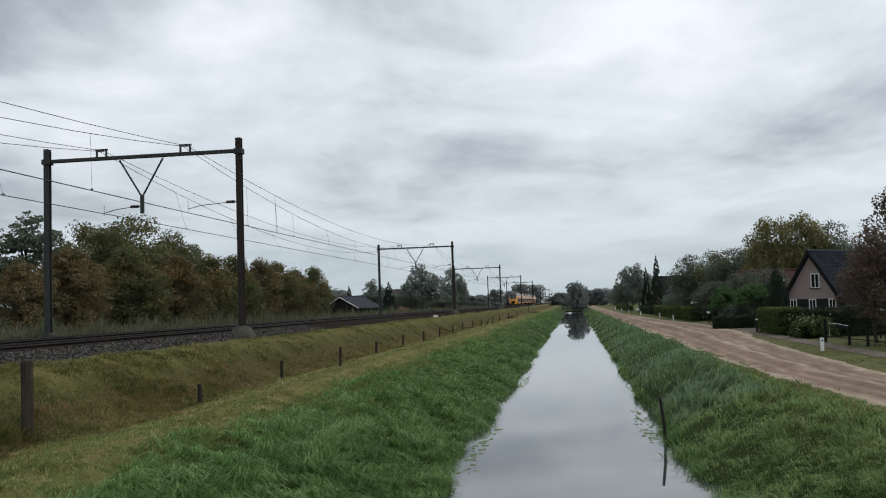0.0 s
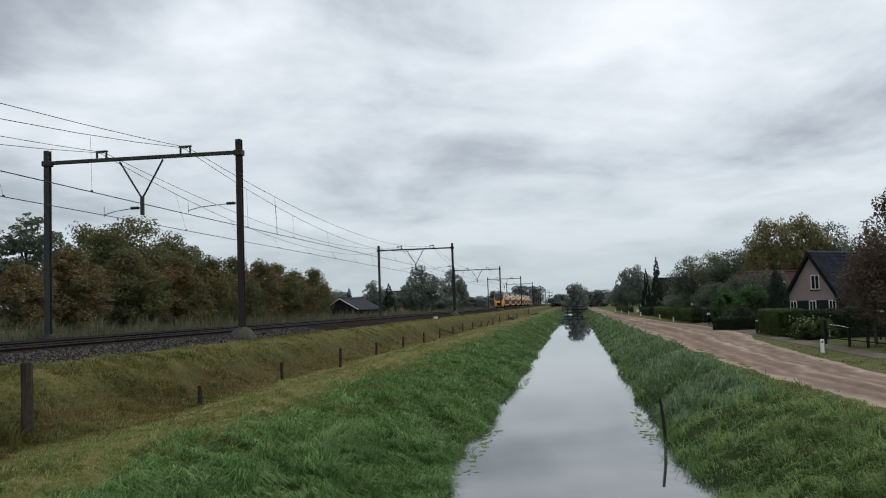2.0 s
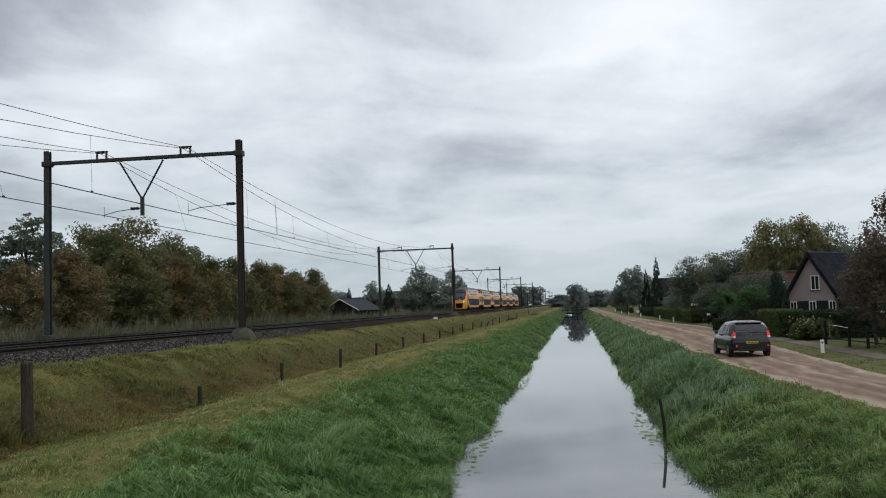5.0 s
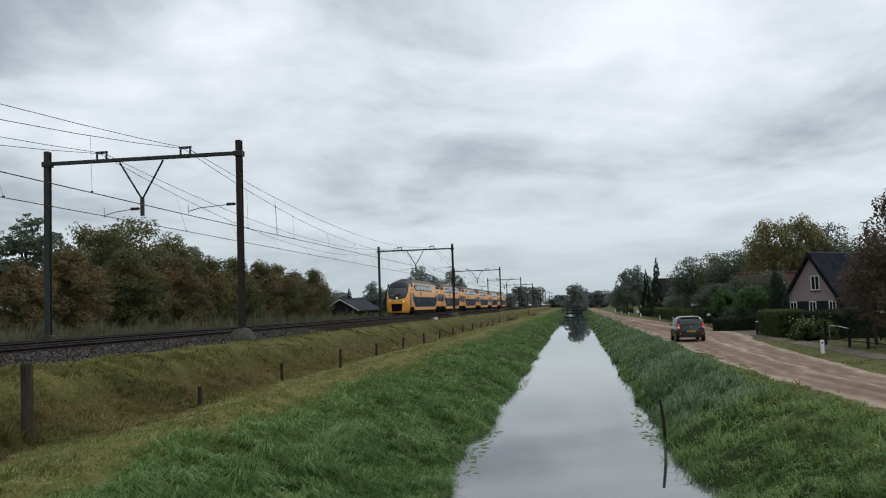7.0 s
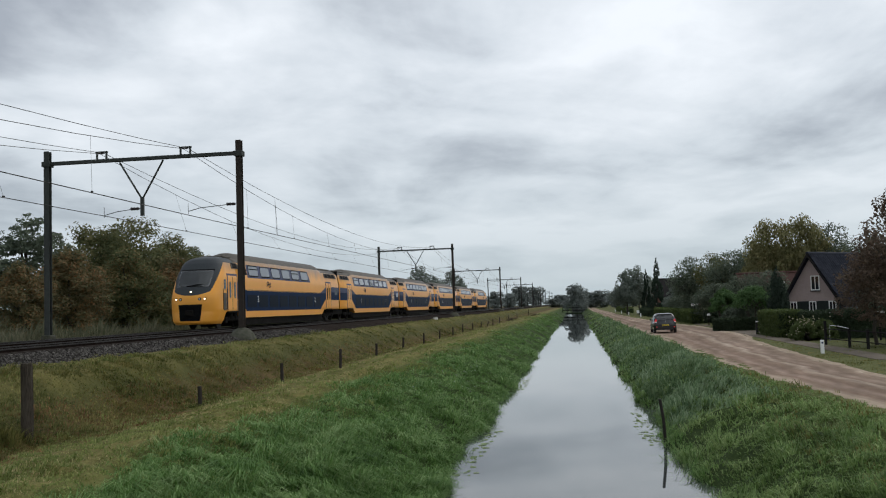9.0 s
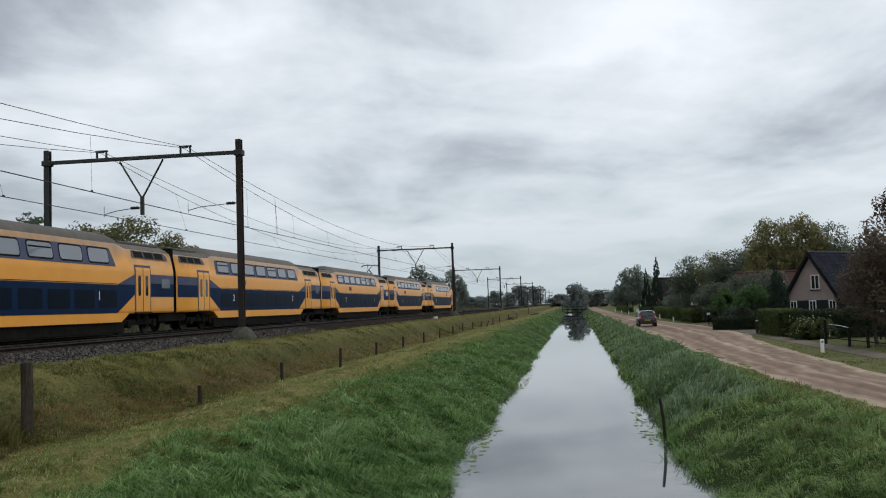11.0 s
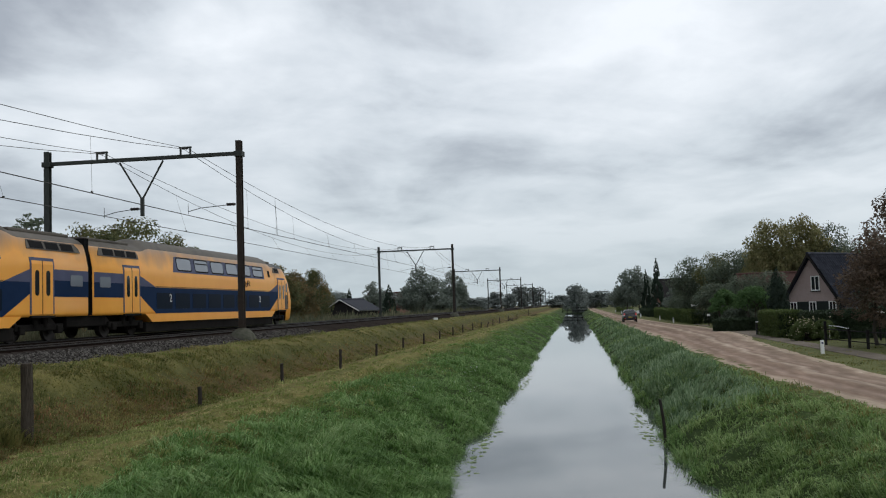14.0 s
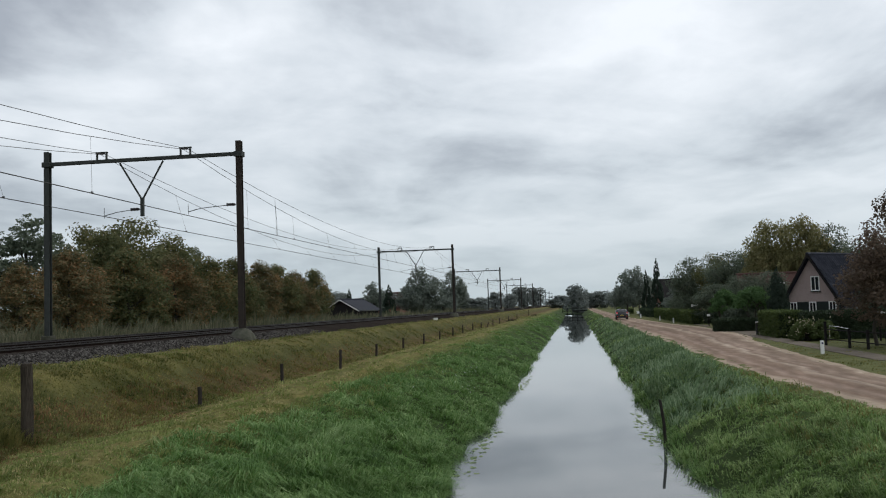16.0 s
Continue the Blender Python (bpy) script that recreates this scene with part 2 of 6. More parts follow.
    straw=leafy("pale_cut_straw", [(0.17, 0.15, 0.06), (0.36, 0.31, 0.14), (0.55, 0.47, 0.25)], 0.35, 0.7, grain=5.0, contrast=1.8),
    rusty=leafy("withered_rust_growth", [(0.08, 0.055, 0.026), (0.23, 0.125, 0.058), (0.42, 0.25, 0.12)], 0.4, 0.6, grain=5.0, contrast=1.8),
    mossy=material("mossy_weathered_concrete", [(0.035, 0.04, 0.026), (0.075, 0.075, 0.056), (0.12, 0.115, 0.095)], 0.9, grain=6, blotch=1.5, bump=0.5, spec=0.1),
    reed=leafy("grey_green_reed", [(0.06, 0.115, 0.05), (0.165, 0.25, 0.12), (0.36, 0.45, 0.28)], 0.45, 0.5, grain=4.0, contrast=1.8),
    scrub=leafy("tall_dry_scrub", [(0.06, 0.078, 0.042), (0.13, 0.135, 0.08), (0.27, 0.25, 0.16)], 0.4, 0.4),
    palesand=material("pale_loose_sand", [(0.30, 0.235, 0.175), (0.43, 0.35, 0.27)], 0.95, grain=5, blotch=0.8, bump=0.4, spec=0.0),
    weed=leafy("floating_weed", [(0.18, 0.25, 0.11), (0.36, 0.44, 0.22)]),
    flower=leafy("pale_roses", [(0.35, 0.33, 0.2), (0.6, 0.55, 0.4)]),
)


# ---------------------------------------------------------------- mesh helpers
def fast_mesh(name, verts, faces, mat):
    """A mesh from arrays: verts n x 3, faces m x k."""
    me = bpy.data.meshes.new(name)
    verts, faces = np.asarray(verts, dtype=np.float32), np.asarray(faces, dtype=np.int32)
    k = faces.shape[1]
    me.vertices.add(len(verts))
    me.vertices.foreach_set("co", verts.ravel())
    me.loops.add(faces.size)
    me.loops.foreach_set("vertex_index", faces.ravel())
    me.polygons.add(len(faces))
    me.polygons.foreach_set("loop_start", np.arange(len(faces), dtype=np.int32) * k)
    me.update(calc_edges=True)
    me.materials.append(mat)
    return me


def part(name, bm, mat, parent=None, label="", smooth=False):
    """Link a bmesh as one mesh object under a thing or a part."""
    me = bpy.data.meshes.new(name)
    bmesh.ops.recalc_face_normals(bm, faces=bm.faces[:])
    if smooth:
        for f in bm.faces:
            f.smooth = True
    bm.to_mesh(me)
    bm.free()
    for one in (mat if isinstance(mat, (list, tuple)) else [mat]):
        me.materials.append(one)
    ob = new(name, me)
    if parent:
        ob.parent = parent
    if label:
        tagged(ob, label)
    return ob


def empty(name, label, category, group="", m=None):
    ob = tagged(new(name), label, category, group)
    if m is not None:
        ob.matrix_basis = m
    return ob


def box(bm, x0, x1, y0, y1, z0, z1, bevel=0.0, mat=0):
    vs = [bm.verts.new(c) for c in ((x0, y0, z0), (x1, y0, z0), (x1, y1, z0), (x0, y1, z0), (x0, y0, z1), (x1, y0, z1), (x1, y1, z1), (x0, y1, z1))]
    fs = [bm.faces.new([vs[i] for i in q]) for q in ((3, 2, 1, 0), (4, 5, 6, 7), (0, 1, 5, 4), (1, 2, 6, 5), (2, 3, 7, 6), (3, 0, 4, 7))]
    for f in fs:
        f.material_index = mat
    if bevel:
        bmesh.ops.bevel(bm, geom=list({e for f in fs for e in f.edges}), offset=bevel, segments=2, affect="EDGES", profile=0.5)


def tube(bm, pts, r, n=6, r2=None, cap=True):
    """A round bar through points, from radius r to r2."""
    pts = [Vector(p) for p in pts]
    r2 = r if r2 is None else r2
    rings = []
    for i, p in enumerate(pts):
        d = (pts[min(i + 1, len(pts) - 1)] - pts[max(i - 1, 0)]).normalized()
        a = d.cross(Vector((0, 0, 1)) if abs(d.z) < 0.9 else Vector((1, 0, 0))).normalized()
        b = d.cross(a)
        q = r + (r2 - r) * i / max(1, len(pts) - 1)
        rings.append([bm.verts.new(p + (a * math.cos(t) + b * math.sin(t)) * q) for t in (2 * math.pi * k / n for k in range(n))])
    for u, v in zip(rings, rings[1:]):
        for k in range(n):
            bm.faces.new((u[k], u[(k + 1) % n], v[(k + 1) % n], v[k]))
    if cap:
        bm.faces.new(rings[0][::-1])
        bm.faces.new(rings[-1])


def plate_yz(bm, x, poly, thick):
    """A flat panel in the y-z plane at x, that thick outward (the sign tells which way)."""
    a = [bm.verts.new((x, y, z)) for y, z in poly]
    b = [bm.verts.new((x + thick, y, z)) for y, z in poly]
    bm.faces.new(a), bm.faces.new(b[::-1])
    for i in range(len(poly)):
        j = (i + 1) % len(poly)
        bm.faces.new((a[i], b[i], b[j], a[j]))


def disc_x(bm, x, y, z, r, w, n=20):
    tube(bm, [(x - w / 2, y, z), (x + w / 2, y, z)], r, n)


def rounded(y0, y1, z0, z1, r, n=3):
    """The outline of a rectangle with rounded corners."""
    out = []
    for cy_, cz_, a0 in ((y1 - r, z1 - r, 0), (y0 + r, z1 - r, 90), (y0 + r, z0 + r, 180), (y1 - r, z0 + r, 270)):
        for k in range(n + 1):
            a = radians(a0 + 90 * k / n)
            out.append((cy_ + r * math.cos(a), cz_ + r * math.sin(a)))
    return out
# ---------------------------------------------------------------- ground
RAIL_Z, FAR_X, NEAR_X = 2.9, -21.4, -17.5
SX = np.array([-2500, -400, -60, -34, -28, -26.2, -25.2, -14.3, -13.7, -13.0, -12.2, -11.5, -11.0, -10.2, -8.6, -7.2, -6.2, -5.3, -4.2, -3.45, -2.9, -2.6, -1.9,
               1.4, 2.0, 2.32, 2.8, 3.5, 4.3, 4.9, 5.6, 13.5, 60, 400, 2500], dtype=float)
SZ = np.array([1.2, 1.2, 1.5, 1.8, 2.0, 2.25, 2.45, 2.5, 2.44, 2.2, 1.68, 1.28, 1.14, 1.2, 1.36, 1.42, 1.36, 1.12, 0.68, 0.3, 0.0, -0.35, -0.75,
               -0.75, -0.35, 0.0, 0.34, 0.74, 1.04, 1.12, 1.08, 1.08, 1.1, 1.1, 1.1], dtype=float)


def wobble(x, y):
    """Small unevenness of the ground."""
    return 0.045 * np.sin(0.9 * x + 0.37 * y) * np.sin(0.31 * y - 0.6 * x + 1) + 0.03 * np.sin(2.1 * y + 1.3 * x) * np.sin(1.7 * x - 0.8 * y) + 0.05 * np.sin(0.13 * y + 2)


def lumps(x, y):
    """Tussocks of the unmown banks, about half a metre across."""
    a = np.sin(7.3 * x + 2.1 * np.sin(1.9 * y) + 0.6 * y) * np.sin(5.1 * y + 1.7 * np.sin(2.3 * x))
    b = np.sin(4.1 * x - 3.3 * y + 1.3 * np.sin(1.1 * y + x)) * np.sin(2.7 * x + 3.9 * y)
    return 0.075 * a + 0.095 * b


def ground_z(x, y):
    x, y = np.asarray(x, dtype=float), np.asarray(y, dtype=float)
    calm = np.clip(np.minimum(np.abs(x + 19.5) - 5.8, np.abs(x - 9) - 3.6), 0, 1)
    edge = np.clip(np.minimum(x + 13, 12 - x), 0, 1)
    shift = edge * (0.16 * np.sin(0.55 * y + 1) + 0.10 * np.sin(1.35 * y) + 0.06 * np.sin(2.9 * y + 2)) * np.clip(5.5 - np.abs(x), 0, 1)
    return np.interp(x + shift, SX, SZ) + calm * wobble(x, y) * np.where(np.abs(x) < 3, 0.4, 1) \
        + lumps(x, y) * np.clip((np.abs(x) - 2.7) * 2, 0, 1) * np.where(x < 0, np.clip((x + 11.5) / 4, 0.25, 1) * np.clip((x + 14.2) * 2, 0, 1), np.clip((7.0 - x) / 1.5, 0, 1))


gx = np.unique(np.concatenate([SX, np.arange(-15, -7.6, 0.3), np.arange(-7.6, 7.4, 0.2), np.arange(6, 16, 1.0), np.arange(-60, -26, 3.0), np.arange(-400, -60, 60), np.arange(16, 120, 10), np.arange(120, 400, 70)]))
gy = np.concatenate([[-600, -200, -60], np.arange(-20, 10, 1.0), np.arange(10, 45, 0.2), np.arange(45, 70, 0.5), np.arange(70, 140, 1.5), np.arange(140, 300, 6), np.arange(300, 900, 60), [1200, 1800, 2600, 3500]])
GX, GY = np.meshgrid(gx, gy)
GZ = ground_z(GX, GY)
nx_, ny_ = len(gx), len(gy)
idx = np.arange(nx_ * ny_).reshape(ny_, nx_)
quads = np.stack([idx[:-1, :-1], idx[:-1, 1:], idx[1:, 1:], idx[1:, :-1]], -1).reshape(-1, 4)


def ground_material():
    """Turf: lush on the canal banks, yellowish where mown, brown on the railway slope."""
    m = bpy.data.materials.new("turf")
    m.use_nodes = True
    nt = m.node_tree
    b = nt.nodes["Principled BSDF"]
    b.inputs["Roughness"].default_value = 0.95
    b.inputs["Specular IOR Level"].default_value = 0.1
    g = nt.nodes.new("ShaderNodeNewGeometry")
    s = nt.nodes.new("ShaderNodeSeparateXYZ")
    nt.links.new(g.outputs["Position"], s.inputs[0])

    def noise_of(scale, detail=5):
        n = nt.nodes.new("ShaderNodeTexNoise")
        n.inputs["Scale"].default_value, n.inputs["Detail"].default_value = scale, detail
        nt.links.new(g.outputs["Position"], n.inputs["Vector"])
        return n.outputs[0]

    def calc(op, a, c):
        n = nt.nodes.new("ShaderNodeMath")
        n.operation = op
        for i, v in enumerate((a, c)):
            if isinstance(v, (int, float)):
                n.inputs[i].default_value = v
            else:
                nt.links.new(v, n.inputs[i])
        return n.outputs[0]

    # across the land, -20 m to 20 m to the ramp's 0 to 1, with a ragged border
    fac = calc("ADD", calc("MULTIPLY", calc("ADD", s.outputs[0], 20), 0.025), calc("MULTIPLY", calc("SUBTRACT", noise_of(0.7), 0.5), 0.05))
    r = nt.nodes.new("ShaderNodeValToRGB")
    zones = [(0.0, (0.07, 0.06, 0.03)), (0.13, (0.12, 0.11, 0.04)), (0.165, (0.14, 0.125, 0.045)), (0.185, (0.075, 0.078, 0.026)), (0.215, (0.10, 0.068, 0.03)), (0.235, (0.11, 0.09, 0.034)), (0.253, (0.2, 0.17, 0.07)), (0.272, (0.12, 0.12, 0.042)),
             (0.302, (0.19, 0.17, 0.066)), (0.335, (0.09, 0.11, 0.034)), (0.36, (0.045, 0.075, 0.02)), (0.44, (0.03, 0.05, 0.016)), (0.56, (0.03, 0.05, 0.016)), (0.62, (0.05, 0.08, 0.024)), (0.66, (0.12, 0.13, 0.05)), (0.9, (0.10, 0.11, 0.045))]
    els = r.color_ramp.elements
    while len(els) < len(zones):
        els.new(0.5)
    for el, (p, c) in zip(els, zones):
        el.position, el.color = p, (*c, 1)
    nt.links.new(fac, r.inputs[0])
    v = nt.nodes.new("ShaderNodeMix")
    v.data_type, v.blend_type = "RGBA", "MULTIPLY"
    v.inputs[0].default_value = 1.0
    rr = nt.nodes.new("ShaderNodeValToRGB")
    rr.color_ramp.elements[0].position, rr.color_ramp.elements[0].color = 0.3, (0.55, 0.55, 0.5, 1)
    rr.color_ramp.elements[1].position, rr.color_ramp.elements[1].color = 0.72, (1.35, 1.3, 1.2, 1)
    nt.links.new(calc("ADD", calc("MULTIPLY", noise_of(9), 0.6), calc("MULTIPLY", noise_of(1.1), 0.4)), rr.inputs[0])
    nt.links.new(r.outputs[0], v.inputs[6]), nt.links.new(rr.outputs[0], v.inputs[7])
    nt.links.new(v.outputs[2], b.inputs["Base Color"])
    bp = nt.nodes.new("ShaderNodeBump")
    bp.inputs["Strength"].default_value, bp.inputs["Distance"].default_value = 0.6, 0.06
    nt.links.new(noise_of(14), bp.inputs["Height"]), nt.links.new(bp.outputs[0], b.inputs["Normal"])
    return m


ground = tagged(new("ground", fast_mesh("ground", np.stack([GX, GY, GZ], -1).reshape(-1, 3), quads, ground_material())),
                "grassy land with canal banks and a railway embankment", "ground", kind="structure")
for p in ground.data.polygons:
    p.use_smooth = True


def water_material():
    m = glassy("still_dark_water", (0.055, 0.062, 0.062), 0.015, 1.6)
    nt = m.node_tree
    tcn = nt.nodes.new("ShaderNodeTexCoord")
    n = nt.nodes.new("ShaderNodeTexNoise")
    n.inputs["Scale"].default_value, n.inputs["Detail"].default_value = 1.3, 3
    b = nt.nodes.new("ShaderNodeBump")
    b.inputs["Strength"].default_value, b.inputs["Distance"].default_value = 0.05, 0.01
    nt.links.new(tcn.outputs["Object"], n.inputs["Vector"])
    nt.links.new(n.outputs[0], b.inputs["Height"])
    nt.links.new(b.outputs[0], nt.nodes["Principled BSDF"].inputs["Normal"])
    return m


bm = bmesh.new()
for y0, y1 in zip([-30, 20, 60, 120, 200], [20, 60, 120, 200, 322]):
    bm.faces.new([bm.verts.new(c) for c in ((-3.6, y0, 0.02), (3.3, y0, 0.02), (3.3, y1, 0.02), (-3.6, y1, 0.02))])
bmesh.ops.remove_doubles(bm, verts=bm.verts[:], dist=0.001)
tagged(part("water", bm, water_material()), "still dark canal water mirroring the grey sky", "water", kind="structure")

# the dirt road: y, left edge, right edge
ROAD = [(-60, 7.6, 12.6), (0, 8.2, 12.4), (14, 8.0, 11.2), (22, 6.9, 10.0), (32, 6.05, 9.65), (45, 5.85, 10.05), (58, 5.85, 10.75), (66, 5.8, 11.9), (78, 5.6, 12.0), (90, 5.4, 12.0), (105, 5.2, 10.6), (130, 5.2, 9.7), (165, 5.3, 9.1), (330, 5.6, 9.0), (900, 9, 12.5)]
ry = np.array([r[0] for r in ROAD], dtype=float)
rl, rr_ = np.array([r[1] for r in ROAD]), np.array([r[2] for r in ROAD])
ys = np.concatenate([np.arange(-60, 150, 1.0), np.arange(150, 900, 10)])
us = np.linspace(0, 1, 13)
RV, RU = [], []
for y in ys:
    a = np.interp(y, ry, rl) + 0.12 * math.sin(1.1 * y) + 0.08 * math.sin(2.7 * y + 1)
    b = np.interp(y, ry, rr_) + 0.14 * math.sin(0.9 * y + 2) + 0.07 * math.sin(3.1 * y)
    for u in us:
        rut = -0.025 * (math.exp(-((u - 0.27) / 0.09) ** 2) + math.exp(-((u - 0.62) / 0.09) ** 2))
        RV.append((a + (b - a) * u, y, 1.108 + 0.03 * math.sin(math.pi * u) + rut + (-0.06 if u in (0.0, 1.0) else 0)))
        RU.append((u, y))
ri = np.arange(len(RV)).reshape(len(ys), len(us))
rq = np.stack([ri[:-1, :-1], ri[:-1, 1:], ri[1:, 1:], ri[1:, :-1]], -1).reshape(-1, 4)


def road_material():
    """Packed reddish sand: wheel tracks swept pale, loose pale sand between and beside them."""
    m = material("packed_sandy_dirt", [(0.62, 0.6, 0.58), (0.95, 0.94, 0.92), (1.3, 1.3, 1.3)], 0.95, grain=2.2, blotch=0.3, mix=0.5, bump=0.6, bump_scale=9, stretch=(1.6, 0.35, 1), spec=0.08, contrast=1.2)
    nt = m.node_tree
    b = nt.nodes["Principled BSDF"]
    blot = b.inputs["Base Color"].links[0].from_socket
    uv = nt.nodes.new("ShaderNodeUVMap")
    sp = nt.nodes.new("ShaderNodeSeparateXYZ")
    nt.links.new(uv.outputs[0], sp.inputs[0])
    mp = nt.nodes.new("ShaderNodeMapping")
    mp.inputs["Scale"].default_value = (5.0, 0.09, 1)
    nt.links.new(uv.outputs[0], mp.inputs[0])
    nz = nt.nodes.new("ShaderNodeTexNoise")
    nz.inputs["Scale"].default_value, nz.inputs["Detail"].default_value = 1.5, 5
    nt.links.new(mp.outputs[0], nz.inputs["Vector"])
    ad = nt.nodes.new("ShaderNodeMath")
    ad.operation = "MULTIPLY_ADD"
    ad.inputs[1].default_value = 0.14
    nt.links.new(nz.outputs[0], ad.inputs[0]), nt.links.new(sp.outputs[0], ad.inputs[2])
    r = nt.nodes.new("ShaderNodeValToRGB")
    lanes = [(0.13, (0.44, 0.36, 0.28)), (0.22, (0.30, 0.225, 0.17)), (0.30, (0.215, 0.148, 0.11)), (0.40, (0.285, 0.21, 0.165)), (0.48, (0.205, 0.14, 0.105)), (0.58, (0.25, 0.18, 0.135)),
             (0.66, (0.39, 0.31, 0.245)), (0.72, (0.225, 0.158, 0.12)), (0.80, (0.30, 0.225, 0.175)), (0.90, (0.23, 0.165, 0.125)), (1.0, (0.27, 0.2, 0.15)), (1.1, (0.45, 0.37, 0.29))]
    els = r.color_ramp.elements
    while len(els) < len(lanes):
        els.new(0.5)
    for el, (p, c) in zip(els, lanes):
        el.position, el.color = max(0.0, min(1.0, (p - 0.06) / 1.15)), (*c, 1)
    sc = nt.nodes.new("ShaderNodeMath")
    sc.operation = "DIVIDE"
    sc.inputs[1].default_value = 1.15
    nt.links.new(ad.outputs[0], sc.inputs[0]), nt.links.new(sc.outputs[0], r.inputs[0])
    mx = nt.nodes.new("ShaderNodeMix")
    mx.data_type, mx.blend_type = "RGBA", "MULTIPLY"
    mx.inputs[0].default_value = 1.0
    nt.links.new(r.outputs[0], mx.inputs[6]), nt.links.new(blot, mx.inputs[7])
    nt.links.new(mx.outputs[2], b.inputs["Base Color"])
    return m


road_mesh = fast_mesh("road", RV, rq, road_material())
road_uv = road_mesh.uv_layers.new(name="across")
road_uv.data.foreach_set("uv", np.asarray(RU, dtype=np.float32)[rq.ravel()].ravel())
tagged(new("road", road_mesh), "rutted sandy dirt road with pale edges", "road", kind="structure")


def sand_edge(side):
    """A ragged strip of pale sand thrown up along the road's edge."""
    V = []
    yy = np.arange(16, 140, 0.8)
    for y in yy:
        e_ = np.interp(y, ry, rl if side < 0 else rr_)
        w0 = 0.12 + 0.1 * math.sin(0.7 * y + side) + 0.07 * math.sin(2.3 * y)
        w1 = 0.28 + 0.16 * math.sin(0.43 * y + 2 * side) + 0.1 * math.sin(1.9 * y + 1)
        z = 1.118
        V += [(e_ + side * w0 - side * 0.02, y, z - 0.05), (e_ - side * 0.1, y, z), (e_ - side * (0.12 + max(0.05, w1)), y, z - 0.05)]
    k = np.arange(len(yy) - 1)[:, None] * 3
    return V, np.concatenate([k + np.array([[0, 1, 4, 3]]), k + np.array([[1, 2, 5, 4]])])


for sd in (-1, 1):
    v, f = sand_edge(sd)
    tagged(new("sand_verge", fast_mesh("sand_verge", v, f, M["palesand"])), "pale loose sand along the road's edge", "sand", kind="structure")

# ballast bed with sleepers and rails
bm = bmesh.new()
prof = [(-25.4, 2.38), (-24.2, 2.72), (-23.2, 2.76), (-15.9, 2.76), (-15.5, 2.72), (-14.35, 2.46)]
prev = None
for y in [-60, 0, 60, 140, 300, 700]:
    ring = [bm.verts.new((x, y, z)) for x, z in prof]
    if prev:
        for a, b, c, d in zip(prev, prev[1:], ring[1:], ring):
            bm.faces.new((a, b, c, d))
    prev = ring
bed = tagged(part("track_bed", bm, M["ballast"]), "grey crushed stone ballast under two tracks", "ballast", kind="structure")
rng = np.random.default_rng(5)


def pebbles(n, x0, x1, y0, y1, size):
    """Loose broken stones lying on the ballast shoulder."""
    x, y = rng.uniform(x0, x1, n), y0 + (y1 - y0) * rng.random(n) ** 1.6
    z = np.interp(x, [p[0] for p in prof], [p[1] for p in prof])
    base = np.array([(1, 0, 0), (-0.5, 0.87, 0), (-0.5, -0.87, 0), (0, 0, 1.0), (0.1, 0.1, -1)])
    tri = np.array([(0, 1, 3), (1, 2, 3), (2, 0, 3), (1, 0, 4), (2, 1, 4), (0, 2, 4)])
    s = size * rng.uniform(0.5, 1.3, n)
    a = rng.uniform(0, 6.3, n)
    v = np.repeat(base[None], n, 0) * (s[:, None, None] * rng.uniform(0.6, 1.2, (n, 5, 1)))
    c_, s_ = np.cos(a)[:, None], np.sin(a)[:, None]
    v = np.stack([v[..., 0] * c_ - v[..., 1] * s_, v[..., 0] * s_ + v[..., 1] * c_, v[..., 2] * 0.7], -1)
    v += np.stack([x, y, z + s * 0.3], -1)[:, None]
    f = tri[None] + (np.arange(n) * 5)[:, None, None]
    return v.reshape(-1, 3), f.reshape(-1, 3)


pv, pf = pebbles(18000, -15.75, -14.3, 18, 52, 0.055)
tagged(new("loose_ballast", fast_mesh("loose_ballast", pv, pf, M["stone"])), "loose grey ballast stones on the shoulder", "gravel", kind="stuff")


def rail_line(x):
    track = empty("railway_rail", "long steel rail with a rusty web on concrete sleepers", "rail", "running rails")
    for name, (w, z0, z1), mt in (("rail_foot", (0.075, 2.74, 2.765), "rail"), ("rail_web", (0.018, 2.765, 2.86), "rail"), ("rail_head", (0.036, 2.86, 2.9), "railtop")):
        b = bmesh.new()
        box(b, x - w, x + w, -60, 600, z0, z1)
        part(name, b, M[mt], track)


for cx_ in (NEAR_X, FAR_X):
    for s in (-0.7525, 0.7525):
        rail_line(cx_ + s)
# ---------------------------------------------------------------- sleepers
bm = bmesh.new()
box(bm, -1.25, 1.25, -0.13, 0.13, -0.1, 0.0, 0.02)
slp = bpy.data.meshes.new("sleeper")
bm.to_mesh(slp), bm.free()
slp.materials.append(M["sleeper"])
for k in range(150):
    ob = new("sleeper", slp)
    ob.parent = bed
    ob.location = (NEAR_X, 20 + 0.6 * k, 2.79)
bm = bmesh.new()
for k in range(300):
    box(bm, FAR_X - 1.25, FAR_X + 1.25, 20 + 0.6 * k - 0.13, 20 + 0.6 * k + 0.13, 2.68, 2.785)
tagged(part("sleeper_row", bm, M["sleeper"], bed), "concrete sleepers of the rear track", kind="stuff")

# ---------------------------------------------------------------- overhead line
PORTAL_Y, SPAN = 39.9, 74.2
POST_R, POST_L = -15.0, -24.5
WIRE_Z, HANG_Z = 8.4, 11.46


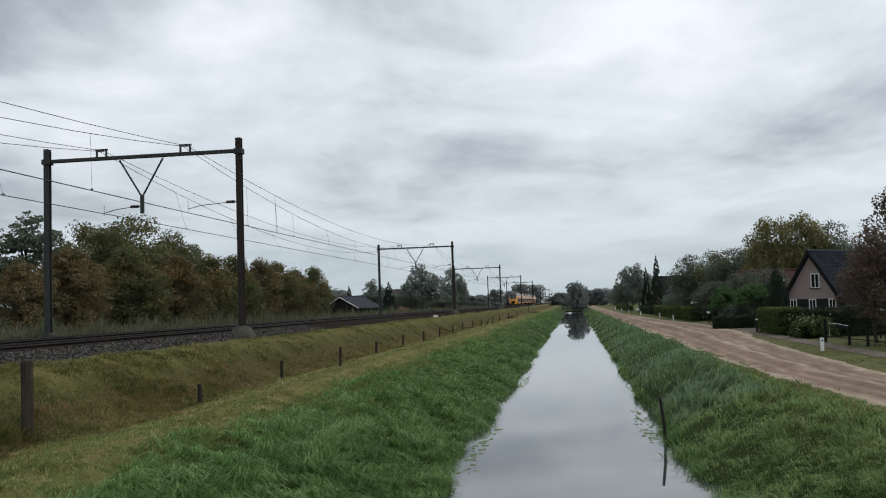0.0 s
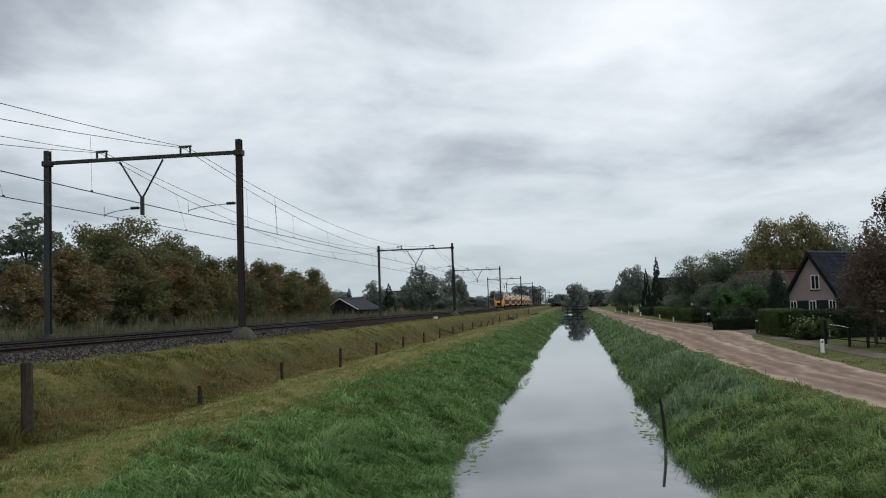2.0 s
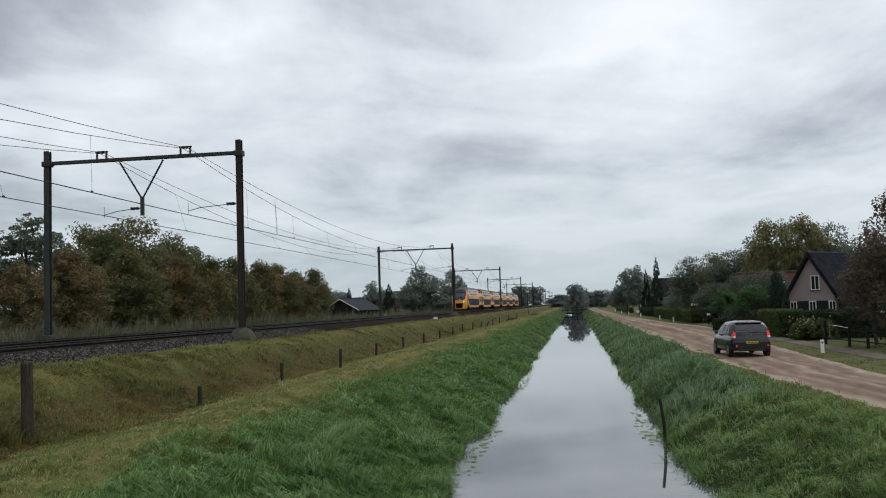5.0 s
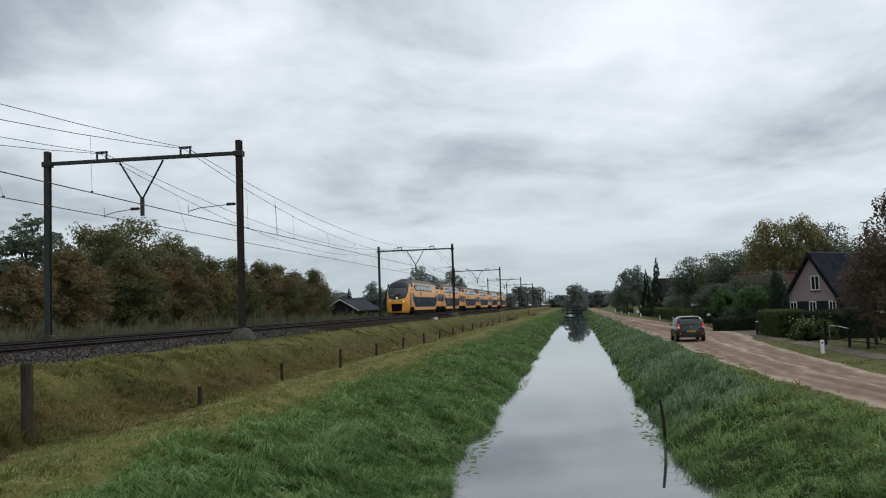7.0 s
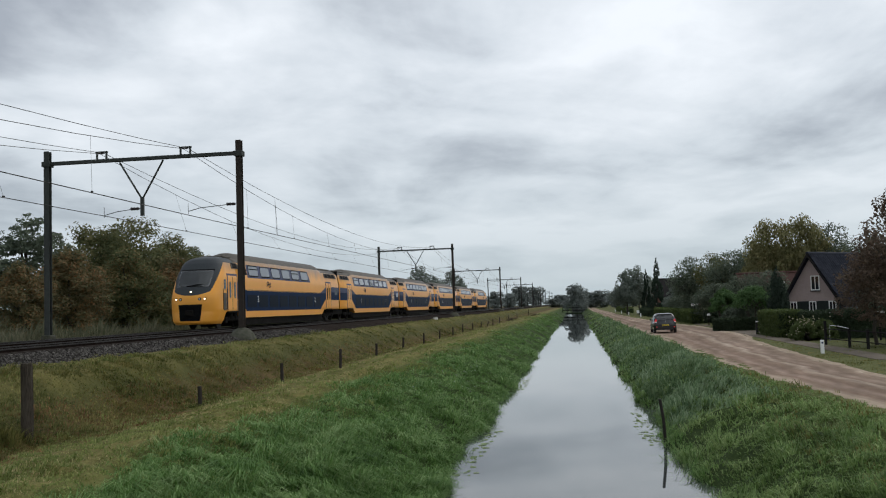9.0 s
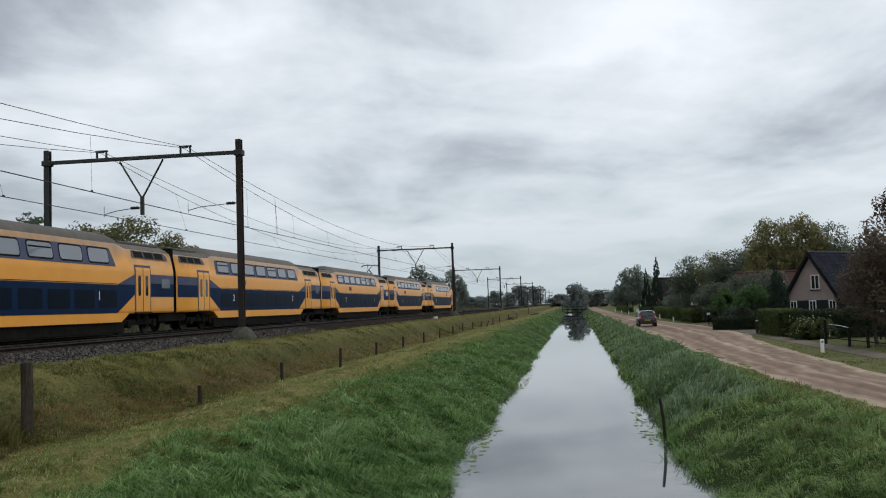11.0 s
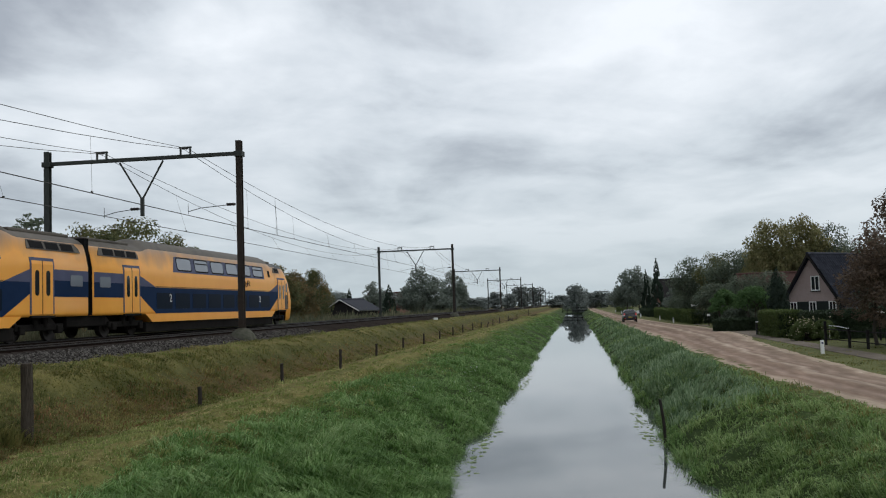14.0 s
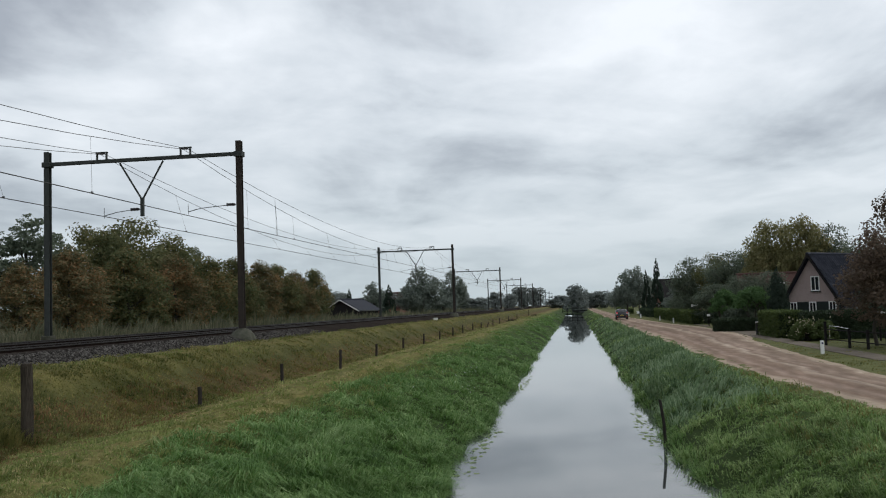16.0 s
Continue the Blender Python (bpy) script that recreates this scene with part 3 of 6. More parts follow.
def portal():
    p = empty("catenary_portal", "dark steel portal carrying the overhead wires over two tracks", "catenary mast", "catenary portals")
    for x, mt in ((POST_R, "mastrust"), (POST_L, "mast")):
        b = bmesh.new()
        # H-section column
        w = 0.128
        hs = [(-w, -w), (w, -w), (w, -w + 0.03), (0.02, -w + 0.03), (0.02, w - 0.03), (w, w - 0.03), (w, w), (-w, w), (-w, w - 0.03), (-0.02, w - 0.03), (-0.02, -w + 0.03), (-w, -w + 0.03)]
        lo_, hi_ = [b.verts.new((x + p_, q_, 3.0)) for p_, q_ in hs], [b.verts.new((x + p_, q_, 11.7)) for p_, q_ in hs]
        b.faces.new(lo_[::-1]), b.faces.new(hi_)
        for i in range(12):
            b.faces.new((lo_[i], lo_[(i + 1) % 12], hi_[(i + 1) % 12], hi_[i]))
        post = part("post", b, M[mt], p)
        b = bmesh.new()
        box(b, x - 0.2, x + 0.2, -0.2, 0.2, 10.95, 11.2, 0.02)
        part("beam_bracket", b, M["mast"], post)
        b = bmesh.new()
        if x == POST_L:
            box(b, x - 0.24, x + 0.24, -0.24, 0.24, 2.3, 3.0, 0.04)
        for i in range(7 if x == POST_R else 0):
            z0, z1 = 2.25 + 0.85 * math.sin(i * 0.22), 2.25 + 0.85 * math.sin((i + 1) * 0.22)
            tube(b, [(x, 0, z0), (x, 0, z1)], 0.7 * math.cos(i * 0.22), 18, 0.7 * math.cos((i + 1) * 0.22), cap=(i == 6))
        bmesh.ops.remove_doubles(b, verts=b.verts[:], dist=0.002)
        part("foundation", b, M["mossy"], p, "weathered concrete foundation", x == POST_R)
    b = bmesh.new()
    box(b, POST_L + 0.2, POST_R - 0.2, -0.08, 0.08, 11.02, 11.19, 0.015)
    part("beam", b, M["mast"], p)
    for x in (-21.75, -17.6):
        b = bmesh.new()
        box(b, x - 0.27, x - 0.2, -0.05, 0.05, 11.19, 11.5, 0.01)
        box(b, x + 0.2, x + 0.27, -0.05, 0.05, 11.19, 11.5, 0.01)
        box(b, x - 0.3, x + 0.3, -0.06, 0.06, 11.5, 11.56, 0.01)
        br = part("insulator_frame", b, M["mast"], p)
        b = bmesh.new()
        for i in range(5):
            tube(b, [(x - 0.16 + 0.065 * i, 0, 11.475), (x - 0.13 + 0.065 * i, 0, 11.475)], 0.055 if i % 2 else 0.04, 8)
        part("insulator", b, M["insul"], br)
    b = bmesh.new()
    tube(b, [(-20.85, 0, 10.98), (-19.79, 0, 9.25)], 0.045, 8)
    tube(b, [(-18.7, 0, 10.98), (-19.71, 0, 9.25)], 0.045, 8)
    part("hanging_bracket", b, M["mast"], p)
    b = bmesh.new()
    box(b, -19.83, -19.67, -0.07, 0.07, 8.42, 9.3, 0.015)
    part("drop_post", b, M["mast"], p)
    for x0, x1 in ((-19.83, -21.65), (-15.15, -17.5)):
        b = bmesh.new()
        tube(b, [(x0, 0, 8.76), (x0 - 0.5, 0, 8.74), (x1 + 0.6, 0, 8.66), (x1, 0, 8.52)], 0.018, 6)
        arm = part("registration_arm", b, M["mast"], p)
        b = bmesh.new()
        for i in range(6):
            tube(b, [(x0 - 0.08 - 0.07 * i, 0, 8.765), (x0 - 0.13 - 0.07 * i, 0, 8.762)], 0.075 if i % 2 else 0.06, 10)
        part("insulator", b, M["insul"], arm)
        b = bmesh.new()
        tube(b, [(x1, 0, 8.9), (x1, 0, WIRE_Z)], 0.012, 5)
        part("steady_clip", b, M["mast"], arm)
    return p


first = portal()
first.location = (0, PORTAL_Y, 0)
for k in (-1, 1, 2, 3, 4, 5, 6, 7, 8):
    copy_thing(first, pose(0, PORTAL_Y + SPAN * k, 0))


def sag(a, b, zt, low, n=16):
    return [(a[0] + (b[0] - a[0]) * i / n, a[1] + (b[1] - a[1]) * i / n, zt - 4 * low * (i / n) * (1 - i / n)) for i in range(n + 1)]


for k in range(-1, 6):
    y0 = PORTAL_Y + SPAN * k
    for tx, mx, side in ((FAR_X, -21.75, 1), (NEAR_X, -17.6, -1)):
        w = empty("overhead_wire", "thin dark overhead wires with droppers between two portals", "overhead wire", "overhead wires")
        slack = 1.08 if side > 0 else 1.0
        off = 0.2 * side * (1 if k % 2 else -1)
        b = bmesh.new()
        for d in (-0.03, 0.03):
            tube(b, [(tx - off + d, y0, WIRE_Z), (tx + off + d, y0 + SPAN, WIRE_Z)], 0.011, 5)
        part("contact_wire", b, M["wire"], w)
        b = bmesh.new()
        tube(b, sag((mx - 0.1, y0), (mx - 0.1, y0 + SPAN), HANG_Z, 2.3 * slack), 0.013, 5)
        part("messenger_wire", b, M["wire"], w)
        b = bmesh.new()
        tube(b, sag((mx + 0.12, y0), (mx + 0.12, y0 + SPAN), HANG_Z, 1.58 * slack), 0.013, 5)
        part("feeder_wire", b, M["wire"], w)
        for i in range(1, 9):
            u = i / 9
            y = y0 + SPAN * u
            b = bmesh.new()
            tube(b, [(tx - off + 2 * off * u, y, WIRE_Z), (mx - 0.1, y, HANG_Z - 4 * 2.3 * slack * u * (1 - u))], 0.006, 4)
            box(b, tx - off + 2 * off * u - 0.02, tx - off + 2 * off * u + 0.02, y - 0.06, y + 0.06, WIRE_Z - 0.01, WIRE_Z + 0.07)
            part("dropper", b, M["wire"], w)

jp = empty("overhead_jumper", "pair of bent jumper cables between the overhead wires", "overhead wire")
for d in (0.0, 0.22):
    b = bmesh.new()
    u = (52.5 - PORTAL_Y) / SPAN
    tube(b, [(-17.55, 52.5, HANG_Z - 4 * 1.58 * u * (1 - u)), (-17.5, 52.5 + d * 0.4, 9.4), (-17.5, 52.5 + d, WIRE_Z)], 0.009, 5)
    part("jumper_cable", b, M["wire"], jp)

# ---------------------------------------------------------------- the train
DROP = 0.26         # the roof lies lower over the ends than over the upper deck


def section(hw, low, drop=0.0):
    """One side of the body's cross-section from sill to crown: (x, z)."""
    pts = [(hw * 0.985, low), (hw, low + 0.12), (hw, 2.2), (hw, 2.95), (hw * 0.9425, 3.4), (hw * 0.885, 3.85), (hw * 0.83, 4.09), (hw * 0.68, 4.34), (hw * 0.45, 4.52), (hw * 0.2, 4.6), (0.0, 4.62)]
    pts = [(x, z if z <= 3.4 else 3.4 + (z - 3.4) * (1 - drop)) for x, z in pts]
    # finer along the outline
    out = []
    for k, (xa, za), (xb, zb) in zip((1, 6, 4, 3, 3, 2, 2, 2, 2, 2), pts, pts[1:]):
        out += [(xa + (xb - xa) * i / k, za + (zb - za) * i / k) for i in range(k)]
    return out + [pts[-1]]


ROOF_FROM = 19      # point of the section at which the roof's grey begins


def side_x(z, drop=0.0):
    """Half width of the body at that height above the rail."""
    pts = section(1.41, 0.95, drop)
    return float(np.interp(z, [p[1] for p in pts], [p[0] for p in pts]))


def panel(coach, name, poly, mat, lift, both=True, label="", drop=0.0):
    """A thin panel that follows the body's side, on one or both sides; poly in (y, z)."""
    out = []
    for s in ((1, -1) if both else (1,)):
        b = bmesh.new()
        a = [b.verts.new((s * (side_x(max(z, 1.1), drop) + lift), y, z)) for y, z in poly]
        c = [b.verts.new((s * (side_x(max(z, 1.1), drop) - 0.03), y, z)) for y, z in poly]
        b.faces.new(a)
        for i in range(len(poly)):
            j = (i + 1) % len(poly)
            b.faces.new((a[i], c[i], c[j], a[j]))
        out.append(part(name, b, M[mat], coach, label))
    return out


def digits(text, coach, y, z, size, s):
    c = bpy.data.curves.new("numeral", "FONT")
    c.body, c.size, c.align_x, c.extrude = text, size, "CENTER", 0.003
    tmp = bpy.data.objects.new("numeral", c)
    me = bpy.data.meshes.new_from_object(tmp)
    bpy.data.objects.remove(tmp)
    me.materials.append(M["white"])
    ob = new("class_numeral", me)
    ob.parent = coach
    ob.matrix_basis = Matrix.Translation((s * (side_x(z + 0.1) + 0.028), y, z)) @ Matrix.Rotation(radians(90 * s), 4, "Z") @ Matrix.Rotation(radians(90), 4, "X")


def bogie(train, y):
    b = bmesh.new()
    for s in (-1, 1):
        box(b, s * 1.16 - 0.07, s * 1.16 + 0.07, y - 1.6, y + 1.6, 0.42, 0.68, 0.04)
        box(b, s * 1.2 - 0.12, s * 1.2 + 0.12, y - 1.42, y - 1.08, 0.3, 0.62, 0.04)
        box(b, s * 1.2 - 0.12, s * 1.2 + 0.12, y + 1.08, y + 1.42, 0.3, 0.62, 0.04)
        for q in (-0.35, 0.35):
            tube(b, [(s * 1.2, y + q, 0.55), (s * 1.2, y + q, 0.98)], 0.13, 10)
    box(b, -1.05, 1.05, y - 0.35, y + 0.35, 0.5, 0.95, 0.05)
    g = part("bogie", b, M["under"], train, "dusty black bogie")
    for q in (-1.25, 1.25):
        for s in (-1, 1):
            b = bmesh.new()
            disc_x(b, s * 0.76, y + q, 0.46, 0.46, 0.13, 24)
            disc_x(b, s * 0.82, y + q, 0.46, 0.2, 0.14, 14)
            part("wheel", b, M["wheel"], g)


def door(coach, y0, y1):
    """A double-leaf passenger door on both sides with its grey frame."""
    z0, z1 = 1.05, 3.08
    panel(coach, "door_frame", [(y0 - 0.1, z0), (y1 + 0.1, z0), (y1 + 0.1, 2.6), (y1 + 0.1, 2.95), (y1 + 0.1, z1 + 0.12), (y0 - 0.1, z1 + 0.12), (y0 - 0.1, 2.95)], "greyblue", 0.016)
    mid = (y0 + y1) / 2
    for a, b_ in ((y0, mid - 0.03), (mid + 0.03, y1)):
        panel(coach, "door_leaf", [(a, z0), (b_, z0), (b_, 2.95), (b_, z1), (a, z1), (a, 2.95)], "yellow", 0.024)
        c = (a + b_) / 2
        panel(coach, "door_window", rounded(c - 0.13, c + 0.13, 1.75, 2.72, 0.12), "glass", 0.034)
    panel(coach, "door_seam", [(mid - 0.03, z0), (mid + 0.03, z0), (mid + 0.03, 2.95), (mid + 0.03, z1), (mid - 0.03, z1), (mid - 0.03, 2.95)], "gap", 0.02)
    for s in (-1, 1):
        b = bmesh.new()
        box(b, s * 1.4 - 0.08, s * 1.4 + 0.08, y0 - 0.1, y1 + 0.1, 0.9, 1.0, 0.02)
        part("door_step", b, M["under"], coach)


NOSE_END, NOSE_ROUND, NOSE_POWER = 3.6, 1.05, 2.7
# the nose's outline seen from the side: height, depth behind the tip
NOSE_LINE = [(0.28, 0.1), (0.42, -0.04), (0.8, -0.02), (1.0, 0.02), (1.5, 0.0), (1.8, 0.03), (2.0, 0.1), (2.3, 0.27), (3.0, 0.72), (3.4, 1.0), (3.8, 1.3), (4.05, 1.58), (4.16, 1.9), (4.24, 2.4), (4.3, 3.2)]


def nose_width(z):
    if z < 1.1:
        return float(np.interp(z, [0.28, 0.5, 1.1], [1.2, 1.31, 1.41]))
    return max(0.02, side_x(z, DROP))


def nose_depth(x, z):
    """Depth of the nose's skin behind the tip at that place of the front."""
    a = min(0.999, abs(x) / nose_width(z))
    return float(np.interp(z, [q[0] for q in NOSE_LINE], [q[1] for q in NOSE_LINE])) + NOSE_ROUND * (1 - (1 - a ** NOSE_POWER) ** (1 / NOSE_POWER))


def nose_shell(b):
    """The rounded driving end, slice over slice; a dark mask wraps the windscreen and runs into the roof."""
    zs = [0.28 + 0.055 * i for i in range(70)] + [4.11, 4.15, 4.19, 4.22, 4.25, 4.27, 4.285, 4.297]
    half = [i / 26 for i in range(27)]
    flat_n = 40
    spots = []
    for z in zs:
        w = nose_width(z)
        end = NOSE_END if z > 0.95 else 1.9 - (0.95 - z) * 0.5
        f = nose_depth(0, z)
        side = []
        for h in half:
            t = h * math.pi / 2
            side.append((w * math.sin(t) ** (2 / NOSE_POWER), f + NOSE_ROUND * (1 - math.cos(t) ** (2 / NOSE_POWER))))
        y1 = side[-1][1]
        side += [(w, max(y1, y1 + (end - y1) * k / flat_n)) for k in range(1, flat_n + 1)]
        spots.append([[x, min(y, NOSE_END), z] for x, y in [(-x, y) for x, y in side[:0:-1]] + side])

    def over(p):
        """How far a place lies inside the mask."""
        return p[2] - min(1.93 + 1.0 * max(0.0, p[1] - 0.4) + 0.42 * (abs(p[0]) / 1.35) ** 2.5, 3.86)

    # slide the skin's points on to the mask's border, for a clean edge
    for j in range(len(spots[0])):
        for i in range(len(zs) - 1):
            g0, g1 = over(spots[i][j]), over(spots[i + 1][j])
            if g0 <= 0 < g1:
                k = g0 / (g0 - g1)
                spots[i if k < 0.5 else i + 1][j] = [p + (q - p) * k for p, q in zip(spots[i][j], spots[i + 1][j])]
                break
    grid = [[b.verts.new(p) for p in row] for row in spots]
    for r0, r1 in zip(grid, grid[1:]):
        for i in range(len(r0) - 1):
            quad = (r0[i], r0[i + 1], r1[i + 1], r1[i])
            g = [over(v.co) for v in quad]
            # a quad that the border crosses from corner to corner is halved there
            cuts_ = [quad]
            if min(g) < -0.004 and max(g) > 0.004:
                cuts_ = [(quad[0], quad[1], quad[2]), (quad[0], quad[2], quad[3])] if abs(g[0]) + abs(g[2]) < abs(g[1]) + abs(g[3]) else [(quad[0], quad[1], quad[3]), (quad[1], quad[2], quad[3])]
            for c_ in cuts_:
                f = b.faces.new(c_)
                f.material_index = 2 if sum(over(v.co) for v in c_) > 0 else 0
                f.smooth = True
    b.faces.new(grid[0][::-1])
    bmesh.ops.dissolve_degenerate(b, dist=0.0005, edges=b.edges[:])


def coach_body(train, y0, length, nose, classes, panto):
    """One double-deck coach from y0 backwards. nose: -1 at the front end, 1 at the rear end, 0 none."""
    b = bmesh.new()
    a, c = 0.18, length - 0.18
    if nose:
        nose_shell(b)
        rows_ = [(NOSE_END, 1.41, 0.95, DROP), (4.4, 1.41, 0.95, DROP)]
    else:
        rows_ = [(a, 1.36, 0.98, DROP + 0.03), (a + 0.06, 1.41, 0.95, DROP), (4.4, 1.41, 0.95, DROP)]
    rows_ += [(4.7, 1.41, 0.95, DROP * 0.75), (5.0, 1.41, 0.95, DROP * 0.25), (5.3, 1.41, 0.95, 0.0), (length - 5.7, 1.41, 0.95, 0.0), (length - 5.4, 1.41, 0.95, DROP * 0.25), (length - 5.1, 1.41, 0.95, DROP * 0.75),
              (length - 4.8, 1.41, 0.95, DROP), (c - 0.06, 1.41, 0.95, DROP), (c, 1.36, 0.98, DROP + 0.03)]
    prev_ = None
    for y, hw, low, drop in rows_:
        pts = section(hw, low, drop)
        rg = [b.verts.new((x, y, z)) for x, z in pts + [(-x, z) for x, z in pts[-2::-1]]]
        if prev_:
            for i in range(len(rg) - 1):
                f = b.faces.new((prev_[i], prev_[i + 1], rg[i + 1], rg[i]))
                f.material_index = 1 if ROOF_FROM <= i < len(rg) - 1 - ROOF_FROM else 0
                f.smooth = True
            b.faces.new((prev_[-1], prev_[0], rg[0], rg[-1]))
        else:
            b.faces.new(rg[::-1]).material_index = 3
        prev_ = rg
    b.faces.new(prev_).material_index = 3
    coach = part("coach", b, [M["yellow"], M["roofgrey"], M["maskgrey"], M["gap"]], train, "yellow and dark blue double-deck coach")
    if nose == 1:
        coach.matrix_basis = Matrix.Translation((0, y0 + length, 0)) @ Matrix.Rotation(math.pi, 4, "Z")
    else:
        coach.location = (0, y0, 0)
    # doors and the blue band
    d0 = 2.15 if nose else 2.85
    doors = [(d0, d0 + 1.4), (length - 4.25, length - 2.85)]
    for p, q in doors:
        door(coach, p, q)
    f0, f1 = doors[0][1] + 0.1, doors[1][0] - 0.1
    panel(coach, "blue_band", [(f0, 1.82), (f0 + 0.9, 1.35), (f0 + 1.65, 0.98), (f1 - 1.65, 0.98), (f1 - 0.9, 1.35), (f1, 1.82), (f1, 2.72), (f1 - 0.9, 2.45), (f1 - 1.65, 2.24), (f0 + 1.65, 2.24), (f0 + 0.9, 2.45), (f0, 2.72)], "blue", 0.008)
    panel(coach, "light_corner", [(f0, 2.26), (f0 + 1.55, 2.26), (f0 + 0.9, 2.47), (f0, 2.74)], "greyblue", 0.013)
    panel(coach, "light_corner", [(f1, 2.26), (f1, 2.74), (f1 - 0.9, 2.47), (f1 - 1.55, 2.26)], "greyblue", 0.013)
    e0, e1 = doors[1][1] + 0.1, length - 0.24
    panel(coach, "blue_end_panel", [(e0, 1.72), (e1, 1.72), (e1, 2.78), (e0, 2.78)], "blue", 0.008)
    panel(coach, "light_corner", [(e0, 2.36), (e1, 2.36), (e1, 2.79), (e0, 2.79)], "greyblue", 0.013)
    panel(coach, "end_window", rounded((e0 + e1) / 2 - 0.1, (e0 + e1) / 2 + 0.8, 2.15, 2.6, 0.06), "skyglass", 0.024)
    if not nose:
        panel(coach, "blue_end_panel", [(0.24, 1.72), (doors[0][0] - 0.1, 1.72), (doors[0][0] - 0.1, 2.78), (0.24, 2.78)], "blue", 0.008)
        panel(coach, "light_corner", [(0.24, 2.36), (doors[0][0] - 0.1, 2.36), (doors[0][0] - 0.1, 2.79), (0.24, 2.79)], "greyblue", 0.013)
    # low-slung lower deck
    bb = bmesh.new()
    g0, g1 = f0 + 0.5, f1 - 0.5
    for s in (-1, 1):
        plate_yz(bb, s * 1.412, [(g0 + 0.75, 0.58), (g1 - 0.75, 0.58), (g1, 0.975), (g0, 0.975)], -s * 1.40)
    part("lower_deck_shell", bb, M["yellow"], coach, "yellow sill of the lower deck")
    bb = bmesh.new()
    box(bb, -1.3, 1.3, g0 + 0.3, g1 - 0.3, 0.09, 0.579, 0.05)
    part("underfloor_box", bb, M["under"], coach)
    # upper deck windows in a grey band, lower deck windows in the blue
    u0, u1 = (5.4, 20.5) if not nose else ((5.5, 18.7) if nose < 0 else (6.2, 19.6))
    n = 7 if not nose else 6
    panel(coach, "window_band", [(u0, 3.04), (u0 + (u1 - u0) * 0.3, 3.04), (u0 + (u1 - u0) * 0.7, 3.04), (u1 + 0.35, 3.04), (u1 + 0.2, 3.4), (u1, 3.8), (u1 - 0.1, 3.85), (u0 + 0.1, 3.85), (u0, 3.8), (u0, 3.4)], "greyblue", 0.012)
    step = (u1 - u0) / n
    for i in range(n):
        w0, w1 = u0 + step * i + 0.3, u0 + step * (i + 1) - 0.22
        panel(coach, "window_frame", rounded(w0 - 0.06, w1 + 0.06, 3.12, 3.84, 0.18), "gap", 0.018)
        panel(coach, "window_pane", rounded(w0, w1, 3.19, 3.77, 0.14), "skyglass", 0.026)
        if i in (0, 4):
            panel(coach, "opening_light", [(w0 + 0.05, 3.56), (w1 - 0.05, 3.56), (w1 - 0.05, 3.62), (w0 + 0.05, 3.62)], "gap", 0.034)
    m = 8
    step = (f1 - f0 - 3.0) / m
    for i in range(m):
        w0 = f0 + 1.5 + step * i + 0.18
        panel(coach, "lower_window", rounded(w0, w0 + step - 0.36, 1.2, 1.98, 0.08), "darkpane", 0.016)
    panel(coach, "seam", [(f0 + 1.6, 2.265), (f1 - 1.6, 2.265), (f1 - 1.6, 2.29), (f0 + 1.6, 2.29)], "gap", 0.01)
    for s in (-1, 1):
        for i, ch in enumerate(classes):
            digits(ch, coach, f0 + (3.6 if i == 0 else (f1 - f0) - 3.2), 1.55, 0.55, s)
    # the operator's mark, as plain bent bars
    for s in (-1, 1):
        b = bmesh.new()
        yc, zc = f0 + (f1 - f0) * 0.29, 2.7
        for dz in (-0.1, 0.06):
            pts = [(yc - 0.42, zc + dz - 0.05), (yc - 0.2, zc + dz + 0.1), (yc - 0.05, zc + dz + 0.1), (yc + 0.1, zc + dz - 0.1), (yc + 0.25, zc + dz - 0.1), (yc + 0.42, zc + dz + 0.05)]
            tube(b, [(s * (1.41 + 0.012), y, z) for y, z in pts], 0.026, 4)
        part("emblem", b, M["blue"], coach)
    # roof intakes at the ends
    for p, q in ((3.0, 4.3) if nose else (0.7, 3.9), (length - 4.4, length - 0.7)):
        panel(coach, "roof_grille", [(p, 3.52), (q, 3.52), (q - 0.1, 3.7), (q - 0.3, 3.88), (p + 0.1, 3.88), (p, 3.7)], "roofgrey", 0.03, drop=DROP)
        for i in range(3):
            w = (q - p - 0.5) / 3
            panel(coach, "grille_panel", [(p + 0.2 + w * i, 3.56), (p + 0.2 + w * (i + 0.85), 3.56), (p + 0.15 + w * (i + 0.85), 3.84), (p + 0.15 + w * i, 3.84)], "gap", 0.04, drop=DROP)
    for p, q in ((3.2, 4.4) if nose else (0.5, 4.2), (length - 4.6, length - 0.5)):
        bb = bmesh.new()
        box(bb, -0.7, 0.7, p, q, 4.2, 4.34, 0.04)
        part("roof_unit", bb, M["roofgrey"], coach, "low grey equipment housing on the roof")
    if nose:
        panel(coach, "destination_display", rounded(5.05, 5.4, 3.2, 3.62, 0.04), "gap", 0.02)
    if panto:
        b = bmesh.new()
        y = length - 2.8
        box(b, -0.7, 0.7, y - 0.8, y + 0.8, 4.33, 4.4, 0.02)
        part("pantograph_base", b, M["under"], coach)
        b = bmesh.new()
        tube(b, [(0.25, y + 0.5, 4.4), (0.12, y - 0.8, 4.85)], 0.06, 6)
        tube(b, [(-0.25, y + 0.5, 4.4), (-0.12, y - 0.8, 4.85)], 0.045, 6)
        tube(b, [(0.0, y - 0.8, 4.85), (0.28, y + 0.2, 5.44)], 0.035, 6)
        tube(b, [(0.0, y - 0.8, 4.85), (-0.28, y + 0.2, 5.44)], 0.035, 6)
        part("pantograph_arm", b, M["insul"], coach)
        b = bmesh.new()
